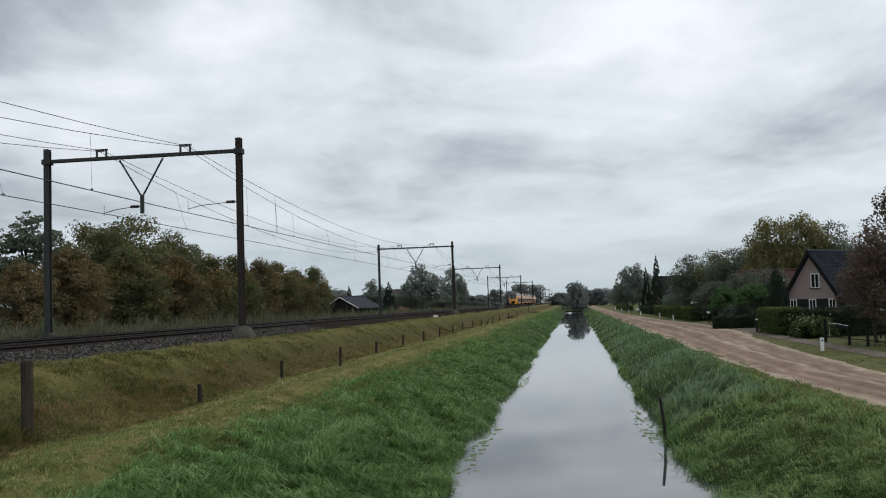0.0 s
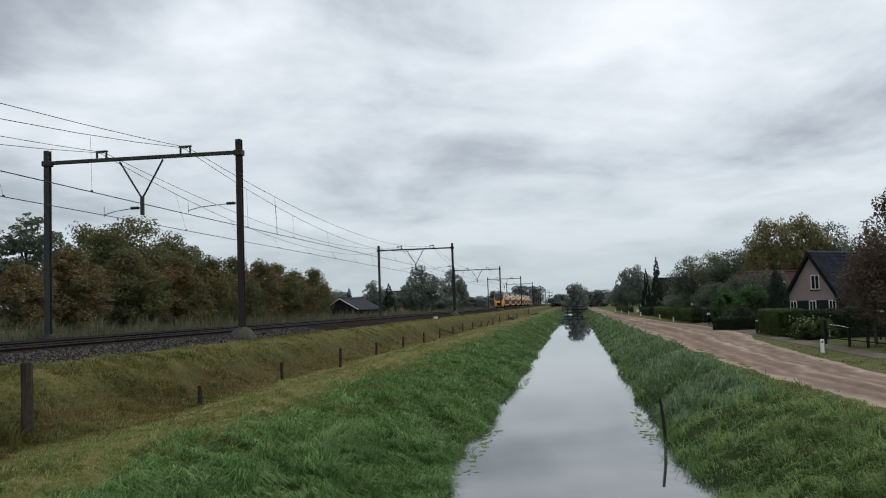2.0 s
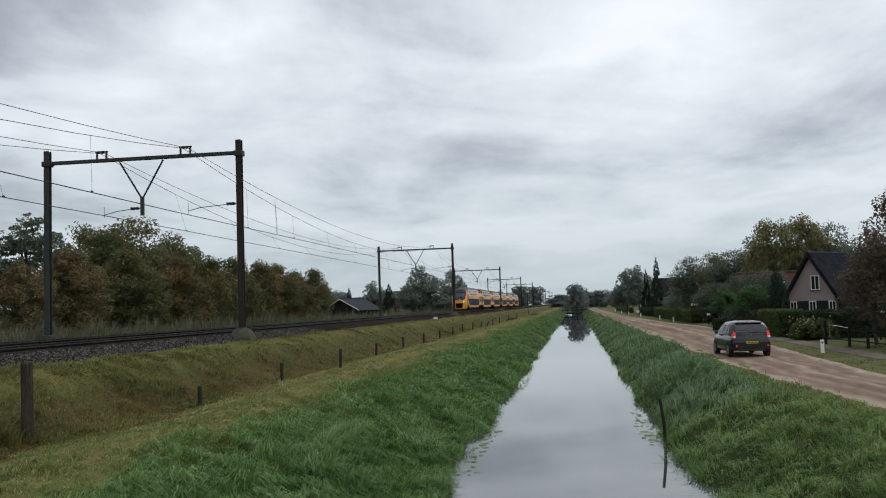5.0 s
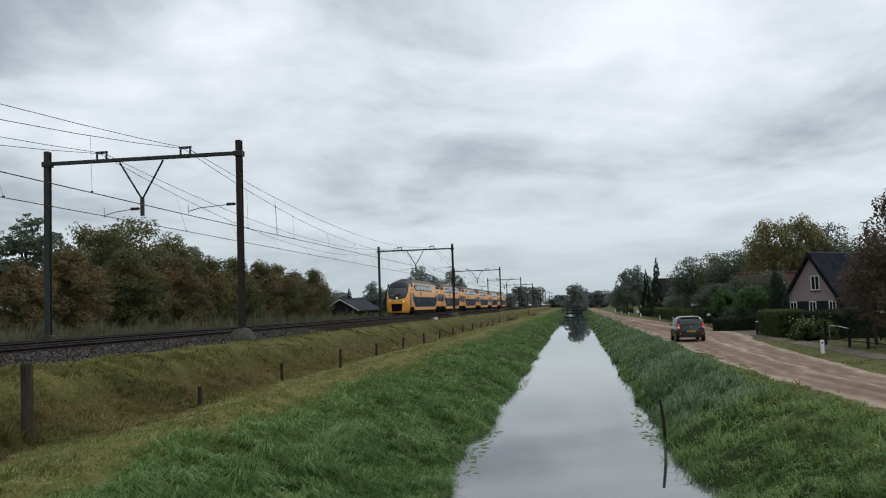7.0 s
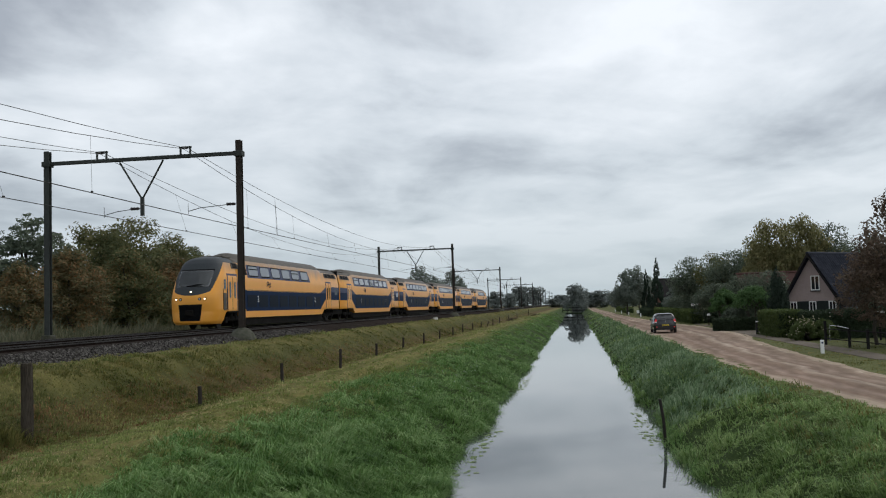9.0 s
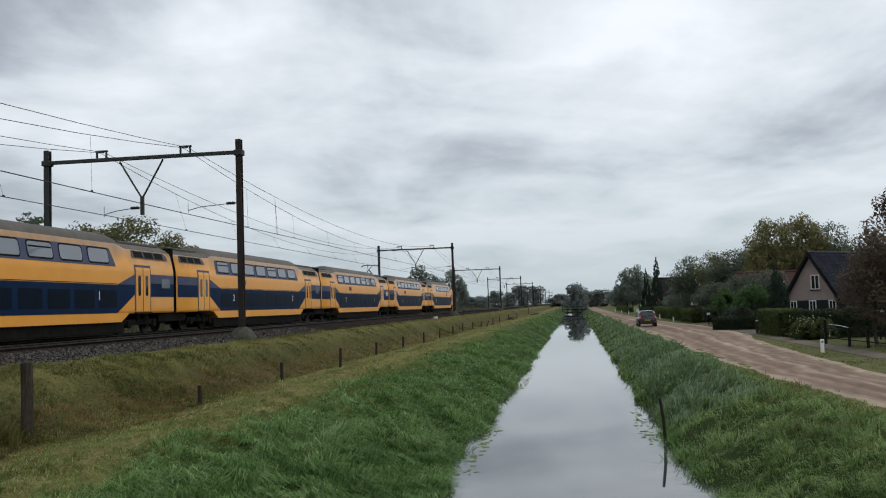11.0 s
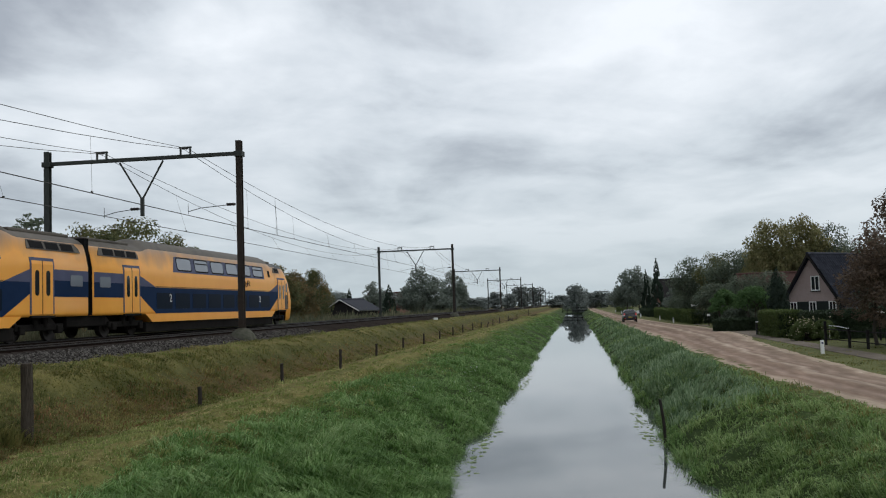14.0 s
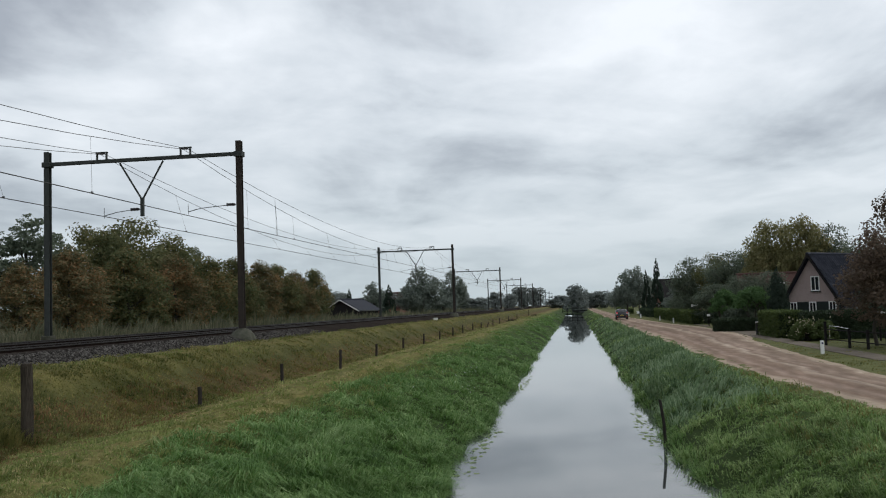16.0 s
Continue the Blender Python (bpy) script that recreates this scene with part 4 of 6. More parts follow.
        for q in (0.02, 0.38):
            tube(b, [(-0.95, y + q, 5.28), (-0.7, y + q, 5.45), (0.7, y + q, 5.45), (0.95, y + q, 5.28)], 0.035, 6)
        part("pantograph_head", b, M["insul"], coach)
    if nose:
        cab_front(coach)
    return coach


def cab_front(coach):
    """Windscreen, lamps, coupler and cab door of a driving end; the tip lies at y = 0."""
    skin = nose_depth

    def sheet(name, poly, mat, lift, nu=16, nv=8, label=""):
        """A curved sheet over the front: poly gives bottom-left, bottom-right, top-right, top-left."""
        b = bmesh.new()
        (x0, z0), (x1, z1), (x2, z2), (x3, z3) = poly
        grid = []
        for j in range(nv + 1):
            v = j / nv
            row = []
            for i in range(nu + 1):
                u = i / nu
                x = (x0 + (x1 - x0) * u) * (1 - v) + (x3 + (x2 - x3) * u) * v
                z = (z0 + (z1 - z0) * u) * (1 - v) + (z3 + (z2 - z3) * u) * v
                row.append(b.verts.new((x, skin(x, z) - lift, z)))
            grid.append(row)
        for r0, r1 in zip(grid, grid[1:]):
            for i in range(nu):
                b.faces.new((r0[i], r0[i + 1], r1[i + 1], r1[i]))
        bmesh.ops.solidify(b, geom=b.faces[:], thickness=0.05)
        return part(name, b, M[mat], coach, label, True)

    sheet("windscreen", [(-0.98, 2.42), (0.98, 2.42), (1.02, 3.38), (-1.02, 3.38)], "screen", 0.012, label="dark curved windscreen")
    sheet("screen_edge", [(-1.04, 3.385), (1.04, 3.385), (1.03, 3.44), (-1.03, 3.44)], "gap", 0.03, 16, 2)
    for s in (-1, 1):
        b = bmesh.new()
        tube(b, [(s * 0.08 - 0.25, skin(0.2, 2.46) - 0.03, 2.46), (s * 0.1 + 0.12, skin(0.2, 2.5) - 0.04, 2.5), (s * 0.1 + 0.5, skin(0.6, 2.58) - 0.04, 2.58)], 0.018, 5)
        part("wiper", b, M["gap"], coach)
        for x in (0.56, 0.84):
            d = skin(x, 1.72)
            b = bmesh.new()
            tube(b, [(s * x, d - 0.025, 1.72), (s * x, d + 0.2, 1.72)], 0.085, 14)
            lamp = part("lamp_bezel", b, M["gap"], coach)
            b = bmesh.new()
            tube(b, [(s * x, d - 0.04, 1.72), (s * x, d - 0.02, 1.72)], 0.05, 14)
            part("headlight", b, M["headlight"] if x > 0.7 and coach.location.y < 1 else M["lens"], lamp)
    b = bmesh.new()
    tube(b, [(0, skin(0, 2.14) - 0.03, 2.14), (0, skin(0, 2.14) + 0.05, 2.14)], 0.05, 14)
    part("top_lamp", b, M["headlight"] if coach.location.y < 1 else M["lens"], coach)
    sheet("coupler_recess", [(-0.6, 0.5), (0.6, 0.5), (0.7, 1.42), (-0.7, 1.42)], "gap", 0.015, label="black recess round the coupler")
    b = bmesh.new()
    box(b, -0.22, 0.22, -0.22, 0.1, 0.78, 1.1, 0.05)
    part("coupler", b, M["under"], coach)
    # cab door and its rails
    panel(coach, "cab_side_window", rounded(1.55, 1.85, 2.25, 2.85, 0.08), "glass", 0.008)
    panel(coach, "step_recess", rounded(1.5, 1.95, 1.05, 2.05, 0.05), "roofgrey", 0.004)
    for y in (1.42, 2.0):
        panel(coach, "handrail", [(y, 1.1), (y + 0.05, 1.1), (y + 0.05, 2.3), (y, 2.3)], "gap", 0.02)


def build_train():
    t = empty("train", "yellow and blue double-deck passenger train of six coaches", "train")
    lengths = [27.7, 26.9, 26.9, 26.9, 26.9, 27.9]
    y = 0.0
    for i, ln in enumerate(lengths):
        nose = -1 if i == 0 else (1 if i == 5 else 0)
        coach_body(t, y, ln, nose, ["2", "2"] if i in (0, 2, 4, 5) else ["2", "1"], i == 3)
        for q in (3.4, ln - 3.4):
            bogie(t, y + q)
        if i:
            b = bmesh.new()
            for k in range(5):
                box(b, -1.22, 1.22, y - 0.17 + 0.07 * k, y - 0.13 + 0.07 * k, 1.0, 4.2 - 0.05 * (k % 2), 0.01)
            part("gangway", b, M["gap"], t, "black rubber gangway bellows")
            b = bmesh.new()
            box(b, -1.22, 1.22, y - 1.55, y + 1.55, 0.5, 0.975, 0.05)
            part("coupling_box", b, M["under"], t, "dusty black box round the coupling")
        y += ln
    return t


train = build_train()
# ---------------------------------------------------------------- plants
def blades(n, x0, x1, y0, y1, h0, h1, width, lean, seed, keep=None, toward=None, per=6, spread=0.07, dome=0.0):
    """Tufts of bent blades, thinning with distance; with a dome they fall outward from the tuft's heart."""
    r = np.random.default_rng(seed)
    n = n // per
    x = r.uniform(x0, x1, n)
    u = r.random(n)
    y = y0 / (1 - u * (1 - y0 / y1))
    if keep is not None:
        k = keep(x, y, r)
        x, y = x[k], y[k]
        n = len(x)
    patch = 0.5 + 0.5 * np.sin(1.9 * x + 0.8 * np.sin(0.9 * y)) * np.sin(1.1 * y + 0.7 * np.sin(1.7 * x))
    high = (h0 + (h1 - h0) * r.random(n) ** 1.6) * (0.55 + 0.8 * patch)
    tuft = np.sin(4.6 * x + 1.3 * np.sin(2.1 * y)) * np.sin(3.4 * y + 1.1 * np.sin(3.7 * x))
    high = high * (0.95 + 0.45 * tuft)
    drift = (1.3 * np.sin(0.45 * y + 0.6 * x) + 0.8 * np.sin(1.3 * x - 0.7 * y)) if toward is None else toward + 0.6 * np.sin(0.7 * y + 0.9 * x)
    drift = drift + r.normal(0, 0.6 - 0.3 * min(1, dome), n)
    # every tuft fans out into blades
    grow = 0.6 + y / 45
    x, y, high, drift, grow = (np.repeat(q, per) for q in (x, y, high, drift, grow))
    n = n * per
    ox, oy = r.normal(0, 1, n), r.normal(0, 1, n)
    far_ = np.hypot(ox, oy) + 1e-6
    x, y = x + ox * spread * grow, y + oy * spread * grow
    z = ground_z(x, y) - 0.02
    h = high * r.uniform(0.6, 1.1, n) * (np.exp(-0.22 * dome * far_ ** 2) if dome else 1)
    w = width * (0.6 + 0.8 * r.random(n)) * (0.55 + y / 40)
    a = drift + r.normal(0, 0.55, n)
    bend = lean * (0.3 + r.random(n)) * h
    dx, dy = np.cos(a), np.sin(a)
    if dome:
        dx, dy = dx + dome * ox / far_, dy + dome * oy / far_
        ln_ = np.hypot(dx, dy) + 0.25
        dx, dy = dx / ln_, dy / ln_
        a = np.arctan2(dy, dx)
    t = a + 1.57 + r.normal(0, 0.5, n)
    ex, ey = np.cos(t) * w, np.sin(t) * w
    P = np.stack([x, y, z], -1)
    E_ = np.stack([ex, ey, 0 * ex], -1)
    D = np.stack([dx * bend, dy * bend, 0 * dx], -1)
    U = np.stack([0 * h, 0 * h, h], -1)
    fall = np.clip(1 - 0.35 * lean, 0.35, 1)
    V = np.stack([P - E_, P + E_, P - E_ * 0.75 + D * 0.35 + U * 0.6, P + E_ * 0.75 + D * 0.35 + U * 0.6, P + D + U * fall], 1)
    F = np.array([(0, 1, 3), (0, 3, 2), (2, 3, 4)])[None] + (np.arange(n) * 5)[:, None, None]
    return V.reshape(-1, 3), F.reshape(-1, 3)


def turf(name, label, mat, *args, **kw):
    v, f = blades(*args, **kw)
    return tagged(new(name, fast_mesh(name, v, f, M[mat])), label, "grass", kind="stuff")


def off_road(x, y, r):
    return (x < np.interp(y, ry, rl) - 0.05 + r.normal(0, 0.12, len(x))) | (x > np.interp(y, ry, rr_) + 0.05 + r.normal(0, 0.15, len(x)))


turf("bank_grass", "long lush green grass on the canal bank", "lush", 115000, -7.4, -2.75, 10.4, 240, 0.2, 0.46, 0.011, 1.8, 11, toward=-0.5, per=80, spread=0.22, dome=0.8,
     keep=lambda x, y, r: r.random(len(x)) < np.clip((x + 7.0 + 0.5 * np.sin(0.5 * y)) / 2.3, 0, 1))
turf("bank_grass", "shorter green grass between the tussocks of the bank", "lush", 60000, -7.6, -2.75, 11, 200, 0.08, 0.24, 0.009, 1.2, 26, toward=-0.5, per=10, spread=0.1,
     keep=lambda x, y, r: r.random(len(x)) < np.clip((x + 7.2) / 2.0, 0, 1))
turf("bank_grass", "tangled green grass on the roadside canal bank", "rough", 130000, 2.1, 8.0, 11, 240, 0.12, 0.42, 0.010, 1.4, 12, keep=lambda x, y, r: (x < np.interp(y, ry, rl) - 0.55 + r.normal(0, 0.2, len(x))), toward=3.4, per=48, spread=0.17, dome=1.3)
turf("verge_grass", "short bright green grass along the road's edge", "rough", 40000, 4.6, 8.2, 12, 200, 0.04, 0.13, 0.009, 1.2, 27, per=14, spread=0.1, dome=0.6,
     keep=lambda x, y, r: (x < np.interp(y, ry, rl) - 0.02 + r.normal(0, 0.1, len(x))) & (x > np.interp(y, ry, rl) - 1.0))
turf("mown_grass", "short mown grass with yellow straw", "mown", 140000, -11.3, -5.0, 10.6, 240, 0.05, 0.19, 0.010, 1.3, 13, per=22, spread=0.13, dome=0.7)
turf("dry_grass", "short brownish grass on the railway slope", "dry", 90000, -14.5, -10.6, 14, 260, 0.06, 0.22, 0.011, 1.3, 14, per=24, spread=0.17, dome=0.8)
turf("straw_grass", "loose tufts of yellow straw left after mowing", "straw", 66000, -11.0, -5.9, 10.6, 150, 0.04, 0.13, 0.009, 1.6, 24, toward=1.5,
     keep=lambda x, y, r: r.random(len(x)) < np.clip(0.9 * np.exp(-((x + 9.9 + 0.25 * np.sin(0.3 * y)) / 0.35) ** 2) + 0.75 * np.exp(-((x + 7.9 + 0.3 * np.sin(0.22 * y + 1)) / 0.4) ** 2)
                                                     + 0.35 * np.clip(np.sin(1.7 * x + 0.5 * y) * np.sin(0.9 * y - 0.6 * x), 0, 1), 0.03, 1), per=10, spread=0.12)
turf("rusty_grass", "withered rust-brown growth at the foot of the slope", "rusty", 36000, -12.4, -10.2, 13, 90, 0.05, 0.2, 0.010, 1.2, 25,
     keep=lambda x, y, r: r.random(len(x)) < np.clip(0.5 + 0.8 * np.sin(0.8 * x + 0.45 * y + 1) * np.sin(0.37 * y - 0.5 * x), 0.03, 0.9) * np.clip(1.3 - y / 60, 0.15, 1), per=12, spread=0.13, dome=0.6)
turf("slope_grass", "yellow-green grass along the top of the railway slope", "mown", 34000, -14.5, -11.2, 14, 200, 0.05, 0.18, 0.010, 1.1, 23,
     keep=lambda x, y, r: r.random(len(x)) < np.clip((-12.7 - x) / 0.9, 0.2, 1) * np.clip(0.8 + 0.5 * np.sin(0.8 * y + x), 0, 1), per=16, spread=0.14, dome=0.7)
turf("tall_grass", "tufts of taller brownish grass by the fence", "dry", 9000, -11.9, -10.7, 14, 120, 0.08, 0.24, 0.008, 0.7, 19)
turf("grass_clump", "dark clump of dead grass at the thick post's foot", "dry", 900, -11.75, -11.3, 16.9, 17.9, 0.25, 0.55, 0.01, 0.6, 22)
turf("reeds", "grey-green reeds along the water", "reed", 46000, 2.55, 5.2, 20, 150, 0.24, 0.52, 0.014, 0.9, 15,
     keep=lambda x, y, r: r.random(len(x)) < np.clip((y - 24) / 6, 0, 1) * np.clip((5.3 - x) / 0.8, 0, 1) * np.clip(1.25 - y / 130, 0.25, 1), per=4, spread=0.08)
turf("verge_grass", "trodden brownish verge grass beside the road", "dry", 32000, 9.4, 14.5, 22, 170, 0.03, 0.10, 0.009, 0.8, 16, keep=off_road)
turf("trackside_scrub", "tall dry weeds and brambles behind the tracks", "scrub", 52000, -30.5, -25.6, 30, 260, 0.5, 1.6, 0.016, 0.35, 17)
turf("waterside_weed", "grass overhanging the water's edge", "lush", 9000, -3.15, -2.7, 12, 150, 0.12, 0.4, 0.009, 1.3, 18, toward=0.0)
turf("waterside_weed", "grass overhanging the water's edge", "lush", 9000, 2.0, 2.55, 12, 150, 0.12, 0.42, 0.009, 1.3, 20, toward=3.14)


turf("tangled_straw", "brownish straw tangled into the roadside bank", "dry", 6000, 4.0, 7.0, 13, 36, 0.12, 0.3, 0.009, 1.2, 21, keep=off_road, toward=3.4)
r_ = np.random.default_rng(90)
fx, fy = r_.normal(-4.3, 0.35, 24), r_.normal(36, 3.0, 24)
P = np.stack([fx, fy, ground_z(fx, fy) + 0.3], -1)


def floating(seed, side, n, y0, y1):
    """Flat rafts of weed on the water."""
    r = np.random.default_rng(seed)
    V, F = [], []
    for i in range(n):
        y = y0 / (1 - r.random() * (1 - y0 / y1))
        x = side + r.uniform(-0.12, 0.12) + (0.28 if side < 0 else -0.28) * r.random() ** 2
        a, b = r.uniform(0.02, 0.11), r.uniform(0.02, 0.09)
        k0 = len(V)
        V += [(x + a * math.cos(t) * r.uniform(0.6, 1.1), y + b * 2 * math.sin(t) * r.uniform(0.6, 1.1), 0.026 + 0.0004 * i % 0.004) for t in (0, 1.05, 2.1, 3.14, 4.2, 5.2)]
        F += [(k0, k0 + 1, k0 + 2, k0 + 3), (k0, k0 + 3, k0 + 4, k0 + 5)]
    return np.array(V), np.array(F)


for sd, s, y0_, y1_ in ((31, -2.62, 20, 27), (32, 1.95, 24, 31), (33, -2.55, 40, 48)):
    v, f = floating(sd, s, 46, y0_, y1_)
    tagged(new("floating_weed", fast_mesh("floating_weed", v, f, M["weed"])), "pale green weed floating at the water's edge", "water plant", kind="stuff")


def leaves(r, centres, radii, counts, leaf, flat=0.8):
    """Small leaf-shaped quads gathered in clumps."""
    out, face = [], []
    for c, rad, n in zip(centres, radii, counts):
        d = r.normal(size=(n, 3))
        d /= np.linalg.norm(d, axis=1)[:, None] + 1e-9
        out.append(c + d * (rad * (0.5 + 0.6 * r.random(n) ** 0.7))[:, None] * np.array([1, 1, flat]))
        face.append(d)
    P = np.concatenate(out)
    n = len(P)
    # leaves turn outward and upward, with some scatter
    N = np.concatenate(face) * 0.7 + np.array([0, 0, 0.45]) + r.normal(size=(n, 3)) * 0.4
    a = np.cross(N, r.normal(size=(n, 3)))
    a /= np.linalg.norm(a, axis=1)[:, None] + 1e-9
    b = np.cross(N, a)
    b /= np.linalg.norm(b, axis=1)[:, None] + 1e-9
    s = leaf * r.uniform(0.55, 1.35, n)[:, None]
    V = np.stack([P - a * s, P + b * s * 0.55, P + a * s, P - b * s * 0.55], 1)
    F = np.arange(n * 4).reshape(n, 4)
    return V.reshape(-1, 3), F


v, f = leaves(r_, P, np.full(24, 0.05), np.full(24, 3), 0.022)
tagged(new("white_flowers", fast_mesh("white_flowers", v, f, M["white"])), "small white wild flowers on the bank", "flowers", kind="stuff")


def tree(name, label, seed, H, R, base, clumps, n, leaf, mat, shape="round", trunk=0.22, group="", sparse=1.0, flat=0.8):
    """A tree at the origin: tapered trunk with limbs, and a ragged crown of leaves."""
    r = np.random.default_rng(seed)
    t = empty(name, label, "tree", group)
    cs, rads = [], []
    for i in range(clumps):
        if shape == "cone":
            v = (i + r.random()) / clumps
            z = base + (H - base) * v ** 1.1
            rr0 = R * (1 - v) ** 0.85 * (0.55 + 0.5 * r.random())
            a = r.uniform(0, 6.283)
            cs.append((rr0 * math.cos(a), rr0 * math.sin(a), z))
            rads.append(max(0.12, R * 0.42 * (1 - 0.75 * v)) * sparse)
        elif shape == "column":
            v = (i + r.random()) / clumps
            z = base + (H - base) * v
            w = R * (0.75 + 0.25 * math.sin(math.pi * min(1, v * 1.2))) * (1 - max(0, v - 0.6) / 0.42 * 0.9)
            a = r.uniform(0, 6.283)
            cs.append((0.55 * w * math.cos(a), 0.55 * w * math.sin(a), z))
            rads.append(max(0.1, 0.55 * w))
        else:
            d = r.normal(size=3)
            d /= np.linalg.norm(d)
            q = r.random() ** 0.42
            hz = (H - base) / 2
            z = base + hz + d[2] * hz * q * 0.95
            v = (z - base) / (H - base)
            fat = {"round": 1.0, "spread": 1.15 - 0.55 * v, "flame": 1.5 * (1 - v) ** 0.75 * (0.75 + 0.4 * v) + 0.06}[shape]
            cs.append((d[0] * R * q * fat * 0.93, d[1] * R * q * fat * 0.93, z))
            rads.append(R * (0.13 + 0.3 * r.random() ** 1.7) * sparse)
    cs, rads = np.array(cs), np.array(rads)
    counts = np.maximum(6, (n * rads ** 2 / (rads ** 2).sum()).astype(int))
    b = bmesh.new()
    wob = [(0.06 * H * 0.2 * math.sin(1.7 * k + seed), 0.06 * H * 0.2 * math.cos(2.3 * k + seed), H * 0.86 * k / 6 - (0.3 if k == 0 else 0)) for k in range(7)]
    tube(b, wob, trunk, 9, trunk * 0.2)
    part("trunk", b, M["bark"], t)
    order = np.argsort(-rads)[: 7 if shape in ("round", "spread", "flame") else 4]
    for k in order:
        c = cs[k]
        s0 = max(0.16, min(0.8, (c[2] / H) * 0.62))
        st = Vector((0, 0, H * s0))
        mid = st.lerp(Vector(c), 0.55) + Vector((0, 0, -0.03 * H))
        b = bmesh.new()
        tube(b, [st, mid, Vector(c)], trunk * 0.36, 6, trunk * 0.08)
        part("limb", b, M["bark"], t)
    v, f = leaves(r, cs, rads, counts, leaf, flat)
    cr = new("crown", fast_mesh("crown", v, f, M[mat]))
    cr.parent = t
    return t


def put(src, x, y, h, w, spin=0.0, label="", mat=None):
    """Set a copy of a 10 m tree of 8 m spread to that height and spread, standing on the ground."""
    g = float(ground_z(x, y)) - 0.05
    c = copy_thing(src, pose(x, y, g, 0, 0, spin) @ Matrix.Diagonal((w / 8, w / 8, h / 10, 1)))
    if label:
        c["label"] = label
    return c


WOODS = "trees along the railway"
SRC = dict(
    oak=tree("oak_tree", "dark green oak with a ragged spreading crown", 101, 10, 4.0, 1.2, 170, 17000, 0.125, "oak", "round", 0.26, WOODS, 0.85, 0.65),
    dark=tree("tree", "dense deep green broadleaf tree", 102, 10, 4.0, 0.8, 150, 12000, 0.155, "dark", "round", 0.24, WOODS),
    airy=tree("oak_tree", "dark oak with thin outer twigs showing sky", 103, 10, 4.0, 1.2, 150, 8500, 0.14, "dark", "spread", 0.24, WOODS, 0.62, 0.42),
    rust=tree("young_oak", "young oak turning rusty brown for autumn", 104, 10.6, 4.0, 0.2, 210, 13000, 0.145, "rust", "flame", 0.2, WOODS, 0.66),
    rust2=tree("young_oak", "bushy young oak with green and brown leaves", 105, 10.6, 4.0, 0.2, 200, 13000, 0.145, "rust2", "flame", 0.2, WOODS, 0.7),
    olive=tree("birch_tree", "tall birch with thinning olive and yellow leaves", 106, 10, 4.0, 1.5, 170, 13000, 0.165, "olive", "round", 0.2, "garden trees", 0.7),
    copper=tree("copper_beech", "dark copper-leaved tree leaning over the garden", 107, 10, 4.0, 1.6, 190, 9500, 0.12, "copper", "spread", 0.18, "garden trees", 0.5),
    conifer=tree("conifer", "slim dark conifer with drooping branches", 108, 10, 4.0, 0.8, 60, 3600, 0.3, "conifer", "cone", 0.2, "garden trees", 0.62),
    cypress=tree("cypress", "clipped dark green columnar cypress", 109, 10, 4.0, 0.2, 60, 7000, 0.32, "conifer", "column", 0.2, "garden trees"),
    # the next two stand far off and carry painted haze in their leaves
    mid=tree("far_tree", "broadleaf tree standing far off, leaves paled for haze", 111, 10, 4.0, 0.8, 90, 7000, 0.22, "mid", "round", 0.24, "far trees", 0.9),
    far=tree("far_tree", "tree on the horizon, leaves paled strongly for haze", 110, 10, 4.0, 0.3, 80, 3600, 0.36, "hazed", "round", 0.2, "far trees"),
)
for s in SRC.values():
    s.location = (-70, -30, 0)
